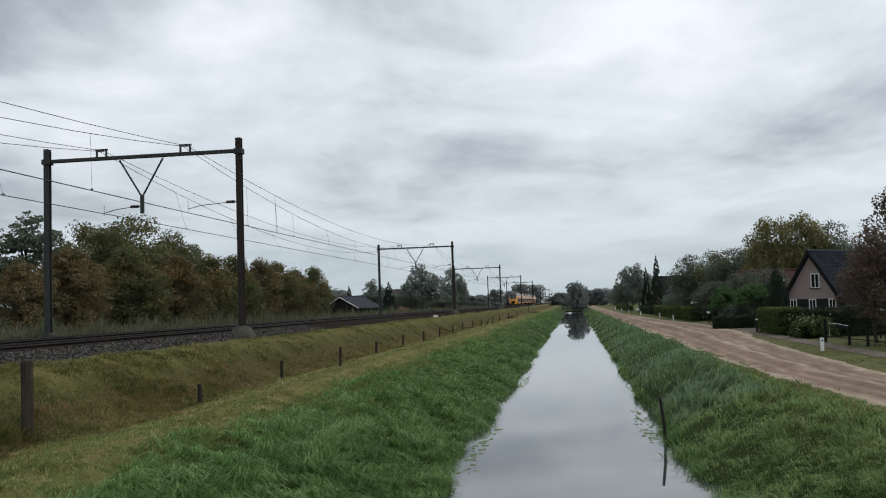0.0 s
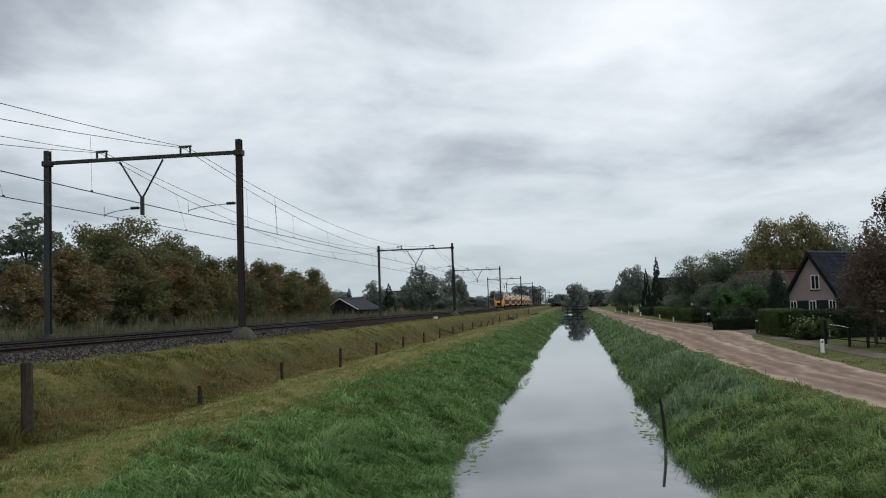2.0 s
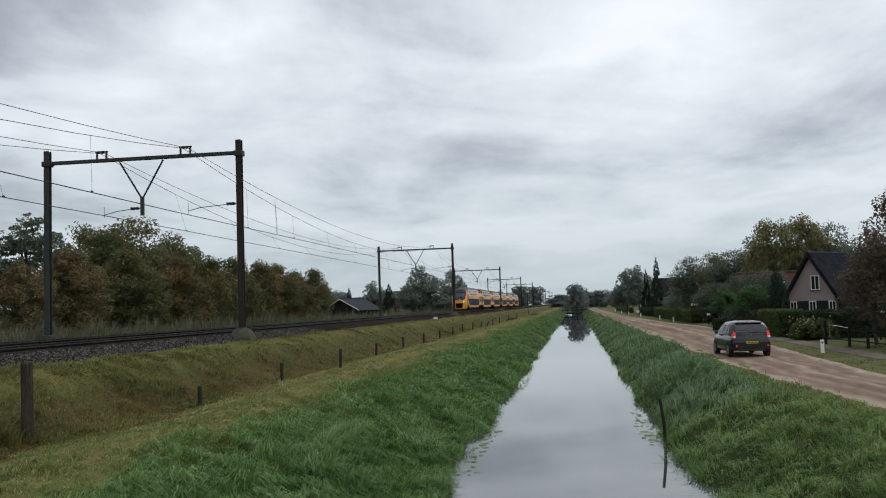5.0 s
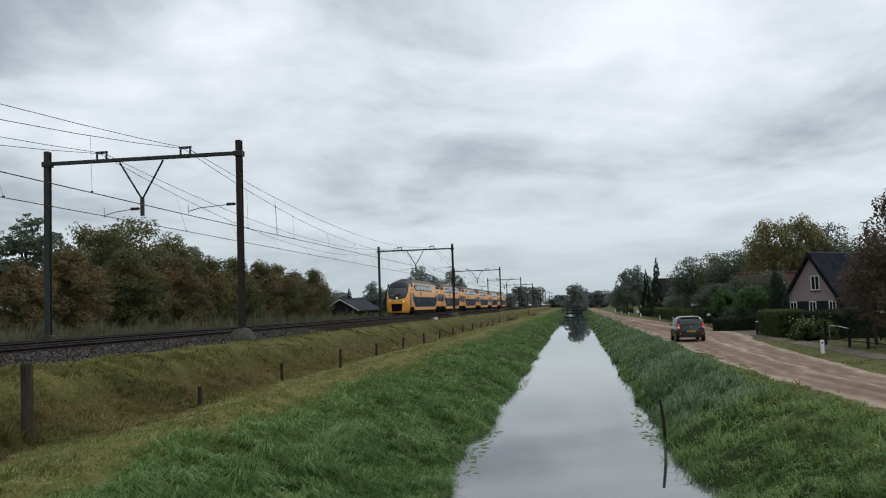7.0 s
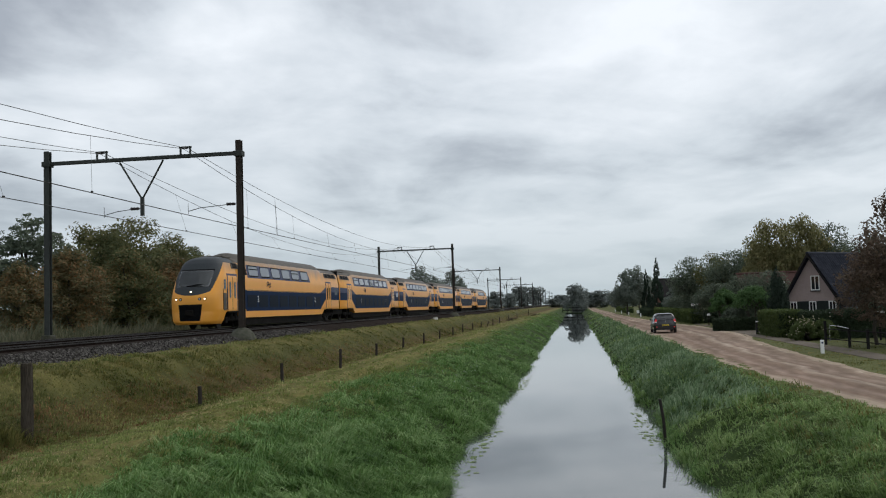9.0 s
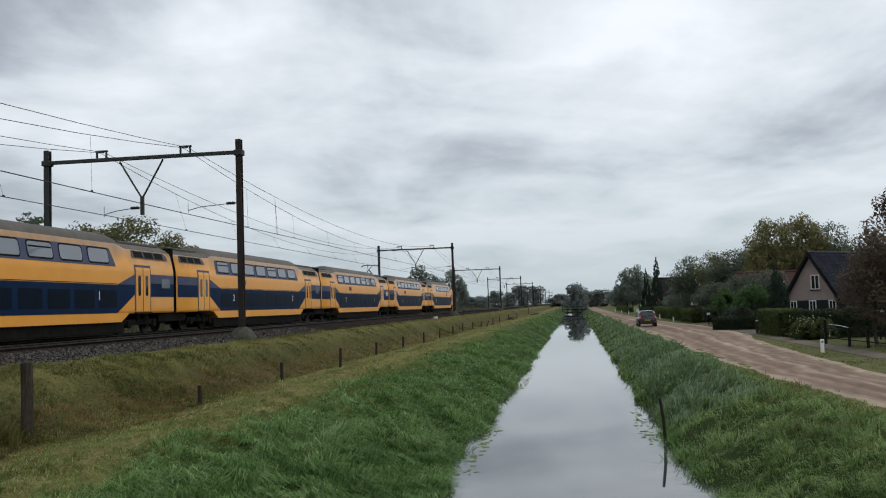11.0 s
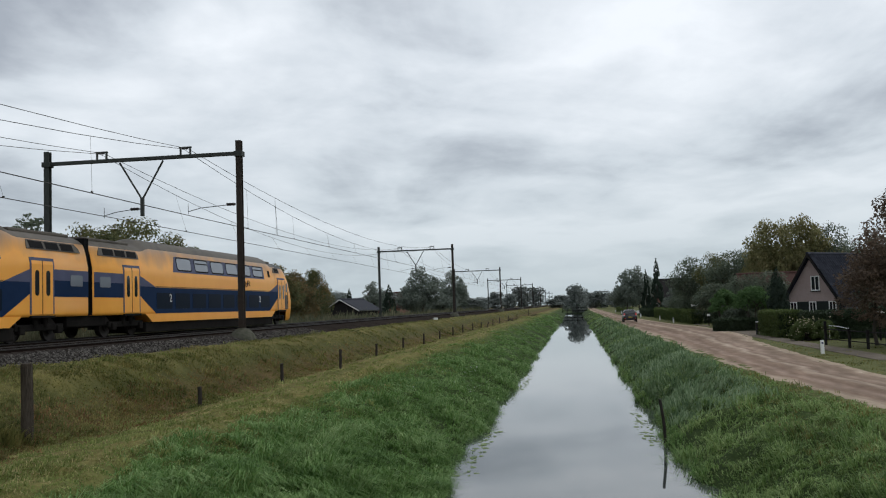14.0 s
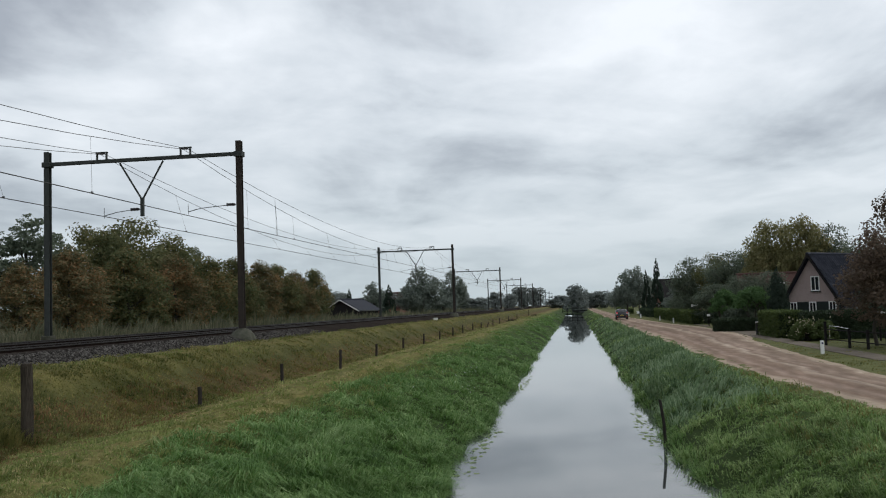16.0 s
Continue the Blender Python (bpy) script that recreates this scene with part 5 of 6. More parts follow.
PLANTED = [
    ("airy", -40.4, 63, 10.5, 9.4, 20), ("dark", -47, 62, 8.0, 10.0, 70), ("airy", -44.5, 60, 10.1, 8.0, 200), 
    ("oak", -40.6, 79, 11.6, 10.4, 40), ("oak", -41.5, 76, 10.7, 8.0, 160), ("oak", -38.5, 84, 10.1, 7.5, 250), ("airy", -38.8, 88, 9.5, 6.0, 310), ("dark", -45, 88, 9.0, 10.0, 10),
    ("rust", -32.6, 55.5, 6.5, 6.3, 0), ("rust2", -32.9, 64, 6.9, 6.8, 50), ("rust", -32.8, 72, 7.0, 6.5, 100), ("rust2", -33.1, 79.5, 7.0, 6.8, 140), ("rust", -34.5, 59, 6.0, 6.1, 190), ("rust2", -34.5, 68, 4.7, 6.1, 210),
    ("rust2", -33.0, 86, 7.4, 6.5, 260), ("rust", -32.6, 92, 7.2, 6.9, 220), ("rust2", -32.6, 98, 7.1, 6.5, 20), ("rust", -32.6, 104, 6.7, 6.1, 75), ("rust2", -32.2, 110, 7.0, 5.7, 170), ("rust", -34, 114, 4.9, 6.5, 290),
    ("rust", -33.2, 51.0, 5.4, 5.4, 30), ("dark", -38, 98, 7.0, 8.0, 60), ("dark", -38, 112, 6.4, 8.0, 80), ("dark", -40, 104, 7.0, 8.0, 200),
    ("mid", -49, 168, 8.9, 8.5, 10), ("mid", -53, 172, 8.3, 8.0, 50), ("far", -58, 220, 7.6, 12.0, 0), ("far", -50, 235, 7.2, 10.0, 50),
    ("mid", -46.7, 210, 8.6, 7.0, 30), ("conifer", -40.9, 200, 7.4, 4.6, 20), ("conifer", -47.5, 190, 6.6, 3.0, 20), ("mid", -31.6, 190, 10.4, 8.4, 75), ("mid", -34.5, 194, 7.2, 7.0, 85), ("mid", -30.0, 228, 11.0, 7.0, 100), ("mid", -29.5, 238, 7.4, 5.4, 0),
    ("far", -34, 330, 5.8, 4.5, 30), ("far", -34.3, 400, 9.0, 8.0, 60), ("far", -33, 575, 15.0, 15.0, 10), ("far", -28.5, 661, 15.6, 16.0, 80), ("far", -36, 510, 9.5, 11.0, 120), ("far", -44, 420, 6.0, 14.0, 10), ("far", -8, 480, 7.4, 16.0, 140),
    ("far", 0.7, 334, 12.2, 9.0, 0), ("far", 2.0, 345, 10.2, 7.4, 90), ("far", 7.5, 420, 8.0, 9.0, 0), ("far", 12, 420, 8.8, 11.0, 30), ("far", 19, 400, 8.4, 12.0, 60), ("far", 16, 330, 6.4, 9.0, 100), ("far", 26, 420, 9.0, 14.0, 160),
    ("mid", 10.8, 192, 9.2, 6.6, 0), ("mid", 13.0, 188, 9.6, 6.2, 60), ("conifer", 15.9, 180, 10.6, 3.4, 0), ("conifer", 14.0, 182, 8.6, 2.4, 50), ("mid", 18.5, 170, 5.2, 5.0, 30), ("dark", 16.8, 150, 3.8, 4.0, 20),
    ("dark", 14.6, 117, 8.3, 5.4, 10), ("oak", 17.0, 112, 8.4, 5.6, 80), ("dark", 17.6, 104, 8.2, 6.2, 200), ("dark", 20.5, 108, 8.8, 6.4, 150), ("oak", 23.5, 112, 9.2, 7.0, 40), ("dark", 14.8, 100, 4.4, 5.0, 30),
    ("olive", 19.8, 97, 10.4, 5.2, 0), ("olive", 22.4, 96, 10.6, 5.4, 90), ("olive", 23.6, 95, 9.8, 4.4, 180), ("dark", 25.5, 96, 10.2, 4.6, 30), ("olive", 25.0, 96, 7.6, 6.0, 220), ("dark", 27.5, 90, 8.4, 6.0, 60),
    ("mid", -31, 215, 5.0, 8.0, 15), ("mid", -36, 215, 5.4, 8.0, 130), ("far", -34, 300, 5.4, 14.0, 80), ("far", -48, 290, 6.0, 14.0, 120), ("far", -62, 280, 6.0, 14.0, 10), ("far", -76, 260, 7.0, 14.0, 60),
    ("dark", -37, 58, 3.4, 7.0, 5), ("dark", -37.2, 66, 3.6, 7.0, 95), ("dark", -37, 75, 3.6, 7.0, 185), ("dark", -37, 86, 4.0, 7.0, 275),
    ("copper", 15.3, 46, 6.3, 5.8, 0), ("copper", 17.2, 48.5, 8.9, 6.2, 130), ("copper", 14.9, 48.5, 5.4, 4.6, 220), ("dark", 21.5, 58, 6.2, 5.0, 50), ("dark", 19.5, 60, 3.6, 5.0, 90),
    ("dark", 16.9, 85, 5.2, 4.8, 40), ("dark", 15.1, 86, 5.0, 3.8, 140), ("cypress", 15.2, 72, 5.0, 1.6, 0), ("cypress", 15.6, 73.5, 3.6, 1.6, 40),
]
for kind_, x, y, h, w, spin in PLANTED:
    put(SRC[kind_], x, y, h, w, spin)
for s in SRC.values():
    for c in list(s.children):
        bpy.data.objects.remove(c)
    bpy.data.objects.remove(s)


def foliage_box(name, label, x0, x1, y0, y1, z0, z1, mat, seed, density, leaf, group="hedges"):
    """A clipped hedge: leaves over an inner box whose dark colour paints the shade inside."""
    r = np.random.default_rng(seed)
    h = empty(name, label, "hedge", group)
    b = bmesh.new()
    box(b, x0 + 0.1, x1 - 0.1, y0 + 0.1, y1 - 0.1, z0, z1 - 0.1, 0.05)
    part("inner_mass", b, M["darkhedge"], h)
    P = []
    for ax, lo in ((0, x0), (0, x1), (1, y0), (1, y1), (2, z1)):
        size = [x1 - x0, y1 - y0, z1 - z0]
        size[ax] = 1
        n = int(density * size[0] * size[1] * size[2])
        p = np.stack([r.uniform(x0, x1, n), r.uniform(y0, y1, n), r.uniform(z0, z1, n)], -1)
        p[:, ax] = lo + r.normal(0, 0.045, n)
        P.append(p)
    P = np.concatenate(P)
    v, f = leaves(r, P, np.full(len(P), 0.02), np.ones(len(P), int), leaf)
    ob = new("foliage", fast_mesh("foliage", v, f, M[mat]))
    ob.parent = h
    return h


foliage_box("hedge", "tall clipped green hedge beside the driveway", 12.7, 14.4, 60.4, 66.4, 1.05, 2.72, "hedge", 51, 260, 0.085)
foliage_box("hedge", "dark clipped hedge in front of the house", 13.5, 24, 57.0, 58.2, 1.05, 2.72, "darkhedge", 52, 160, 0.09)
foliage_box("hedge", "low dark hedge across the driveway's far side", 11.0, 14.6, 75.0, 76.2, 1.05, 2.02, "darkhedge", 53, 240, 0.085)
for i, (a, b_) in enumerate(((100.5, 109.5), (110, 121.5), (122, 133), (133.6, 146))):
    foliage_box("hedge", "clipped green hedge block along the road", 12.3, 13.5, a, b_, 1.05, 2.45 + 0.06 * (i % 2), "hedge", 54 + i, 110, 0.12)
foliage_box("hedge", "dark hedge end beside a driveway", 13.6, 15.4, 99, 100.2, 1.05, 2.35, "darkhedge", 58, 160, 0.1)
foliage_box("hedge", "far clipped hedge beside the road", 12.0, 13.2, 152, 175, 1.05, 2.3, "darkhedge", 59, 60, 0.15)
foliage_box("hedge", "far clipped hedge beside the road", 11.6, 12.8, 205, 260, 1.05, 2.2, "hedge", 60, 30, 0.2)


def dome_bush(x, y, z0, z1, w, seed, mat, label):
    """A round-headed bush on short stems."""
    r = np.random.default_rng(seed)
    t = empty("round_bush", label, "bush", "round bushes", pose(x, y, 1.05))
    cs = []
    for i in range(70):
        a, q = r.uniform(0, 6.283), r.random() ** 0.5
        cs.append((w / 2 * q * math.cos(a) * 0.9, w / 2 * q * math.sin(a) * 0.9, z0 - 1.05 + (z1 - z0) * math.sqrt(max(0, 1 - q * q)) * r.uniform(0.75, 0.95)))
    cs = np.array(cs)
    b = bmesh.new()
    for i in range(5):
        a = i * 1.25
        tube(b, [(0.1 * math.cos(a), 0.1 * math.sin(a), -0.1), (0.25 * w * math.cos(a), 0.25 * w * math.sin(a), z0 - 0.9), cs[i * 9]], 0.06, 6, 0.025)
    part("stem", b, M["bark"], t)
    v, f = leaves(r, cs, np.full(70, w * 0.13), np.full(70, 110), 0.085)
    ob = new("crown", fast_mesh("crown", v, f, M[mat]))
    ob.parent = t
    return t


dome_bush(12.8, 81.5, 2.5, 4.45, 2.5, 71, "bush", "round-headed green garden bush")
dome_bush(14.6, 78, 2.7, 4.6, 3.2, 72, "bush", "broad round-headed light green garden bush")
dome_bush(13.6, 80, 1.3, 2.9, 3.0, 73, "dark", "low dark shrub under the round bushes")
dome_bush(13.3, 56.2, 1.1, 2.35, 1.6, 74, "hedge", "loose rose shrub against the hedge")
dome_bush(14.4, 56.2, 1.1, 2.25, 1.4, 75, "hedge", "loose rose shrub against the hedge")
r_ = np.random.default_rng(77)
P = np.stack([r_.normal(13.3, 0.5, 60), r_.normal(55.6, 0.2, 60), r_.uniform(1.4, 2.5, 60)], -1)
v, f = leaves(r_, P, np.full(60, 0.03), np.full(60, 3), 0.05)
tagged(new("rose_blooms", fast_mesh("rose_blooms", v, f, M["flower"])), "scattered pale rose blooms", "flowers", kind="stuff")
# ---------------------------------------------------------------- fences, posts, small things
def wooden_post(x, y, h, w, lean, turn, label, mat="darkwood", name="fence_post"):
    b = bmesh.new()
    n = 7
    tube(b, [(0, 0, -0.2), (0.01 * w, 0, h * 0.5), (0, 0.02 * w, h * 0.96), (0, 0, h)], w / 2, n, w / 2 * 0.86)
    for vtx in b.verts:
        vtx.co.x += random.uniform(-0.04, 0.04) * w
        vtx.co.y += random.uniform(-0.04, 0.04) * w
        if vtx.co.z > h * 0.9:
            vtx.co.z += random.uniform(-0.1, 0.06) * w
    ob = part(name, b, M[mat])
    tagged(ob, label, "post", "wooden fence posts")
    ob.matrix_basis = pose(x, y, float(ground_z(x, y)), lean, lean * 0.4, turn)
    return ob


big = wooden_post(-11.36, 17.7, 1.62, 0.27, 1.0, 0, "thick weathered grey wooden post beside the railway slope", "wood")
FENCE = [(-10.75, 25.1, 0.58, 1), (-10.7, 32.4, 0.72, 0), (-10.2, 38.9, 0.85, 8), (-10.55, 47.8, 0.72, 2), (-10.9, 57.4, 0.72, -1), (-10.9, 65.4, 0.75, 1), (-10.9, 73.3, 0.74, -2), (-10.9, 81.4, 0.75, 2), (-10.9, 88.8, 0.8, -1),
         (-10.9, 97.6, 0.75, 1), (-10.9, 106.3, 0.8, 3), (-10.9, 113.6, 0.75, 24), (-10.9, 122, 0.9, 2), (-10.9, 132.8, 0.9, 1), (-10.8, 150, 0.9, 0), (-10.8, 172, 0.9, 2), (-10.8, 216, 1.6, 1)]
for x, y, h, ln in FENCE:
    wooden_post(x, y, h, 0.13, ln, ln * 20, "short dark wooden fence post leaning in the grass" if abs(ln) > 5 else "short dark wooden fence post in the grass")
for x, y in ((-9.6, 140), (-8.2, 190)):
    t = empty("branch_pile", "small heap of cut branches on the mown bank", "branches", "branch heaps", pose(x, y, float(ground_z(x, y))))
    for i in range(9):
        b = bmesh.new()
        a = random.uniform(0, 3.14)
        tube(b, [(-0.9 * math.cos(a), -0.9 * math.sin(a), 0.05 + 0.03 * i), (0.9 * math.cos(a), 0.9 * math.sin(a), 0.15 + 0.05 * i)], 0.04, 5, 0.015)
        part("branch", b, M["wood"], t)

b = bmesh.new()
tube(b, [(0, 0, -0.5), (-0.05, 0, 0.6), (-0.12, 0, 1.15)], 0.045, 7, 0.038)
st = tagged(part("mooring_stake", b, M["darkwood"]), "dark wet wooden stake standing at the water's edge", "stake")
st.location = (2.2, 24.3, 0)


def marker(x, y, h=0.62):
    m = empty("marker_post", "short white roadside marker post on the verge", "marker post", "white marker posts", pose(x, y, 1.06))
    b = bmesh.new()
    box(b, -0.075, 0.075, -0.06, 0.06, -0.1, h, 0.02)
    part("post", b, M["white"], m)
    b = bmesh.new()
    box(b, -0.04, 0.04, -0.068, -0.058, h - 0.16, h - 0.08)
    part("reflector", b, M["greyblue"], m)


for x, y in ((10.95, 43.2), (11.2, 108), (11.3, 126), (10.6, 152), (10.2, 178), (10.2, 205), (10.4, 240)):
    marker(x, y)
b = bmesh.new()
box(b, -0.08, 0.08, -0.08, 0.08, 0, 0.95, 0.02)
bp_ = empty("gate_post", "black gate post with a white cap beside the driveway", "post", "", pose(12.6, 66.6, 1.06))
part("post", b, M["plastic"], bp_)
b = bmesh.new()
box(b, -0.085, 0.085, -0.085, 0.085, 0.88, 0.97, 0.02)
part("cap", b, M["white"], bp_)

# garden fence of dark posts and rails
gf = empty("garden_fence", "dark wooden post-and-rail garden fence", "fence")
FP = [(13.0, 50.5, 1.25), (13.25, 47.2, 0.95), (13.45, 45.0, 0.95), (13.6, 42.8, 0.95), (13.75, 40.6, 0.95)]
for x, y, h in FP:
    b = bmesh.new()
    box(b, x - 0.06, x + 0.06, y - 0.06, y + 0.06, 1.0, 1.08 + h, 0.015)
    part("post", b, M["darkboard"], gf)
for (xa, ya, _), (xb, yb, _) in zip(FP, FP[1:]):
    for z in (1.42, 1.92):
        b = bmesh.new()
        tube(b, [(xa, ya, z), (xb, yb, z)], 0.028, 6)
        part("rail", b, M["darkboard"], gf)
hr_ = empty("handrail", "pale bent tubular handrail in the garden", "handrail")
b = bmesh.new()
tube(b, [(13.6, 52.0, 1.1), (13.6, 52.0, 2.05), (13.9, 51.3, 2.0), (14.2, 50.6, 1.9), (14.2, 50.6, 1.1)], 0.02, 8)
part("rail", b, M["chrome"], hr_)


def letter_sign(x, y, z, w, h, label):
    t = empty("garden_sign", label, "sign", "", pose(x, y, 1.06))
    b = bmesh.new()
    box(b, -0.04, 0.04, -0.04, 0.04, 0, z - 1.06, 0.01)
    part("pole", b, M["darkboard"], t)
    b = bmesh.new()
    box(b, -w / 2, w / 2, -0.05, -0.02, z - 1.06 - h, z - 1.06, 0.01)
    part("board", b, M["white"], t)


letter_sign(13.9, 110, 3.2, 0.8, 0.3, "white board on a pole behind the hedge")
letter_sign(12.9, 92, 2.25, 0.3, 0.2, "small white letter box by the driveway")
letter_sign(16.2, 52, 2.75, 0.55, 0.12, "white garden lamp post by the house")
letter_sign(11.4, 170, 2.0, 0.5, 0.5, "small white sign beside the road")

b = bmesh.new()
box(b, -0.2, 0.2, -0.15, 0.15, 0, 0.32, 0.03)
cb = empty("cable_box", "small white cable box beside the track", "box", "", pose(-14.2, 93, 2.4))
part("body", b, M["white"], cb)
b = bmesh.new()
box(b, -0.22, 0.22, -0.17, 0.17, 0.32, 0.36, 0.015)
part("lid", b, M["concrete"], cb)

# low bridge and bank closing the canal's far end
b = bmesh.new()
box(b, -6, 6, 322, 332, -0.6, 0.3, 0.1)
tagged(part("earth_dam", b, M["darkhedge"]), "grassy dam at the canal's far end", "dam", kind="structure")
fb = empty("footbridge", "low dark wooden footbridge over the canal", "bridge")
b = bmesh.new()
box(b, -4.2, 4.2, 318, 320, 1.1, 1.35, 0.03)
part("deck", b, M["darkboard"], fb)
for s in (318, 320):
    b = bmesh.new()
    tube(b, [(-4.2, s, 2.2), (4.2, s, 2.2)], 0.06, 6)
    part("handrail", b, M["darkboard"], fb)
    for i in range(6):
        b = bmesh.new()
        box(b, -4.2 + 1.68 * i - 0.06, -4.2 + 1.68 * i + 0.06, s - 0.06, s + 0.06, 0.0, 2.2)
        part("post", b, M["darkboard"], fb)

# paved strip and driveways
b = bmesh.new()
for y0, y1, x0, x1 in ((38, 67, 11.7, 12.9), (67, 75, 12.0, 18.0), (90, 99, 12.3, 15.2)):
    box(b, x0, x1, y0, y1, 1.0, 1.105, 0.01)
tagged(part("pavement", b, M["paving"]), "grey paved footpath and driveways with sand blown over", "pavement", kind="structure")


# ---------------------------------------------------------------- houses
def gabled_house(name, label, m, W, L, eave, ridge, wall, roof, over=0.35, tiles=False):
    """Gable wall on y = 0 facing -y, ridge along +y."""
    h = empty(name, label, "house", "", m)
    b = bmesh.new()
    poly = [(-W / 2, 0), (W / 2, 0), (W / 2, eave), (0, ridge - 0.12), (-W / 2, eave)]
    for y, t in ((0, 0.25), (L - 0.25, 0.25)):
        f0 = [b.verts.new((x, y, z)) for x, z in poly]
        f1 = [b.verts.new((x, y + t, z)) for x, z in poly]
        b.faces.new(f0), b.faces.new(f1[::-1])
        for i in range(5):
            b.faces.new((f0[i], f1[i], f1[(i + 1) % 5], f0[(i + 1) % 5]))
    for s in (-1, 1):
        box(b, s * W / 2 - (0.25 if s > 0 else 0), s * W / 2 + (0 if s > 0 else 0.25), 0.252, L - 0.252, 0, eave)
    part("wall", b, M[wall], h)
    k = (ridge - eave) / (W / 2)
    ex, ez = W / 2 + over, eave - over * k
    for s in (-1, 1):
        b = bmesh.new()
        q = [(0, ridge), (s * ex, ez), (s * ex, ez + 0.14), (0, ridge + 0.16)]
        f0 = [b.verts.new((x, -over, z)) for x, z in q]
        f1 = [b.verts.new((x, L + over, z)) for x, z in q]
        b.faces.new(f0), b.faces.new(f1[::-1])
        for i in range(4):
            b.faces.new((f0[i], f1[i], f1[(i + 1) % 4], f0[(i + 1) % 4]))
        rf = part("roof_slope", b, M[roof], h)
        b = bmesh.new()
        tube(b, [(s * ex + s * 0.06, -over, ez + 0.02), (s * ex + s * 0.06, L + over, ez + 0.02)], 0.07, 8)
        part("gutter", b, M["mast"], rf)
        b = bmesh.new()
        q = [(0, ridge - 0.1), (s * ex, ez - 0.1), (s * ex, ez + 0.16), (0, ridge + 0.18)]
        f0 = [b.verts.new((x, -over - 0.04, z)) for x, z in q]
        f1 = [b.verts.new((x, -over, z)) for x, z in q]
        b.faces.new(f0), b.faces.new(f1[::-1])
        for i in range(4):
            b.faces.new((f0[i], f1[i], f1[(i + 1) % 4], f0[(i + 1) % 4]))
        part("barge_board", b, M["darkboard"], rf)
        if tiles and s > 0:
            run = math.hypot(ex, ridge - ez)
            bt = bmesh.new()
            for z0 in (0.0, -0.05):
                wave = [[bt.verts.new((-0.16 + 0.32 * q / 6, y_, z0 + 0.05 + 0.035 * math.cos(q * math.pi / 3))) for q in range(7)] for y_ in (-0.2, 0.2)]
                for q in range(6):
                    bt.faces.new((wave[0][q], wave[0][q + 1], wave[1][q + 1], wave[1][q]))
            tm = bpy.data.meshes.new("roof_tile")
            bt.to_mesh(tm), bt.free()
            tm.materials.append(M[roof])
            ang = math.atan2(ridge - ez, ex)
            n_row, n_col = int(run / 0.36), min(22, int((L + 2 * over) / 0.31))
            for i in range(n_row):
                for j in range(n_col):
                    d = (i + 0.5) * run / n_row
                    ob = new("roof_tile", tm)
                    ob.parent = rf
                    ob.matrix_basis = Matrix.Translation((s * (ex - d * math.cos(ang)), -over + 0.16 + 0.31 * j, ez + 0.165 + d * math.sin(ang))) @ Matrix.Rotation(s * ang, 4, "Y") @ Matrix.Rotation(radians(90), 4, "Z") @ Matrix.Rotation(radians(-5 * s), 4, "X")
    b = bmesh.new()
    tube(b, [(0, -over, ridge + 0.15), (0, L + over, ridge + 0.15)], 0.13, 8)
    part("ridge_tile", b, M[roof], h)
    return h


def window(h, x, z, w, hh, y=0.0, bars=1, shutters=False):
    b = bmesh.new()
    for x0, x1, z0, z1 in ((-w / 2, -w / 2 + 0.08, 0, hh), (w / 2 - 0.08, w / 2, 0, hh), (-w / 2 + 0.08, w / 2 - 0.08, 0, 0.08), (-w / 2 + 0.08, w / 2 - 0.08, hh - 0.08, hh)):
        box(b, x + x0, x + x1, y - 0.05, y + 0.02, z + z0, z + z1)
    for i in range(bars):
        q = -w / 2 + w * (i + 1) / (bars + 1)
        box(b, x + q - 0.03, x + q + 0.03, y - 0.04, y + 0.02, z + 0.08, z + hh - 0.08)
    wd = part("window_frame", b, M["white"], h, "white window frame")
    b = bmesh.new()
    box(b, x - w / 2 + 0.08, x + w / 2 - 0.08, y - 0.02, y + 0.01, z + 0.08, z + hh - 0.08)
    part("pane", b, M["glass"], wd)
    b = bmesh.new()
    box(b, x - w / 2 - 0.05, x + w / 2 + 0.05, y - 0.12, y + 0.02, z - 0.07, z)
    part("sill", b, M["darkboard"], wd)
    if shutters:
        for s in (-1, 1):
            b = bmesh.new()
            box(b, x + s * (w / 2 + 0.28) - 0.26, x + s * (w / 2 + 0.28) + 0.26, y - 0.06, y - 0.01, z, z + hh, 0.01)
            part("shutter", b, M["shutter"], h, "dark green shutter")


hs = gabled_house("house", "small pink-rendered house with a steep anthracite tiled roof", pose(18.25, 74.0, 1.05, 0, 0, -46), 4.75, 9.0, 2.2, 5.75, "render", "tile", 0.42, True)
window(hs, 0.3, 3.02, 0.74, 1.15, bars=1)
for x in (-1.65, 0.0, 1.65):
    window(hs, x, 0.7, 0.62, 1.5, bars=1, shutters=True)
h2 = gabled_house("brick_house", "brown brick house with a red tiled roof behind the garden trees", pose(15.7, 90, 1.05, 0, 0, -90), 6.0, 8, 2.4, 4.75, "brick", "redtile")
b = bmesh.new()
box(b, 0.9, 2.5, 2.35, 3.65, 2.9, 4.15, 0.02)
dm = part("dormer", b, M["redtile"], h2, "tiled dormer in the red roof")
b = bmesh.new()
for z0, z1, y0, y1 in ((3.1, 3.2, 2.5, 3.5), (3.9, 4.0, 2.5, 3.5), (3.2, 3.9, 2.5, 2.6), (3.2, 3.9, 2.95, 3.05), (3.2, 3.9, 3.4, 3.5)):
    box(b, 2.5, 2.56, y0, y1, z0, z1)
part("window_frame", b, M["white"], dm, "white dormer window frame")
b = bmesh.new()
box(b, 2.5, 2.53, 2.6, 3.4, 3.2, 3.9)
part("pane", b, M["glass"], dm)
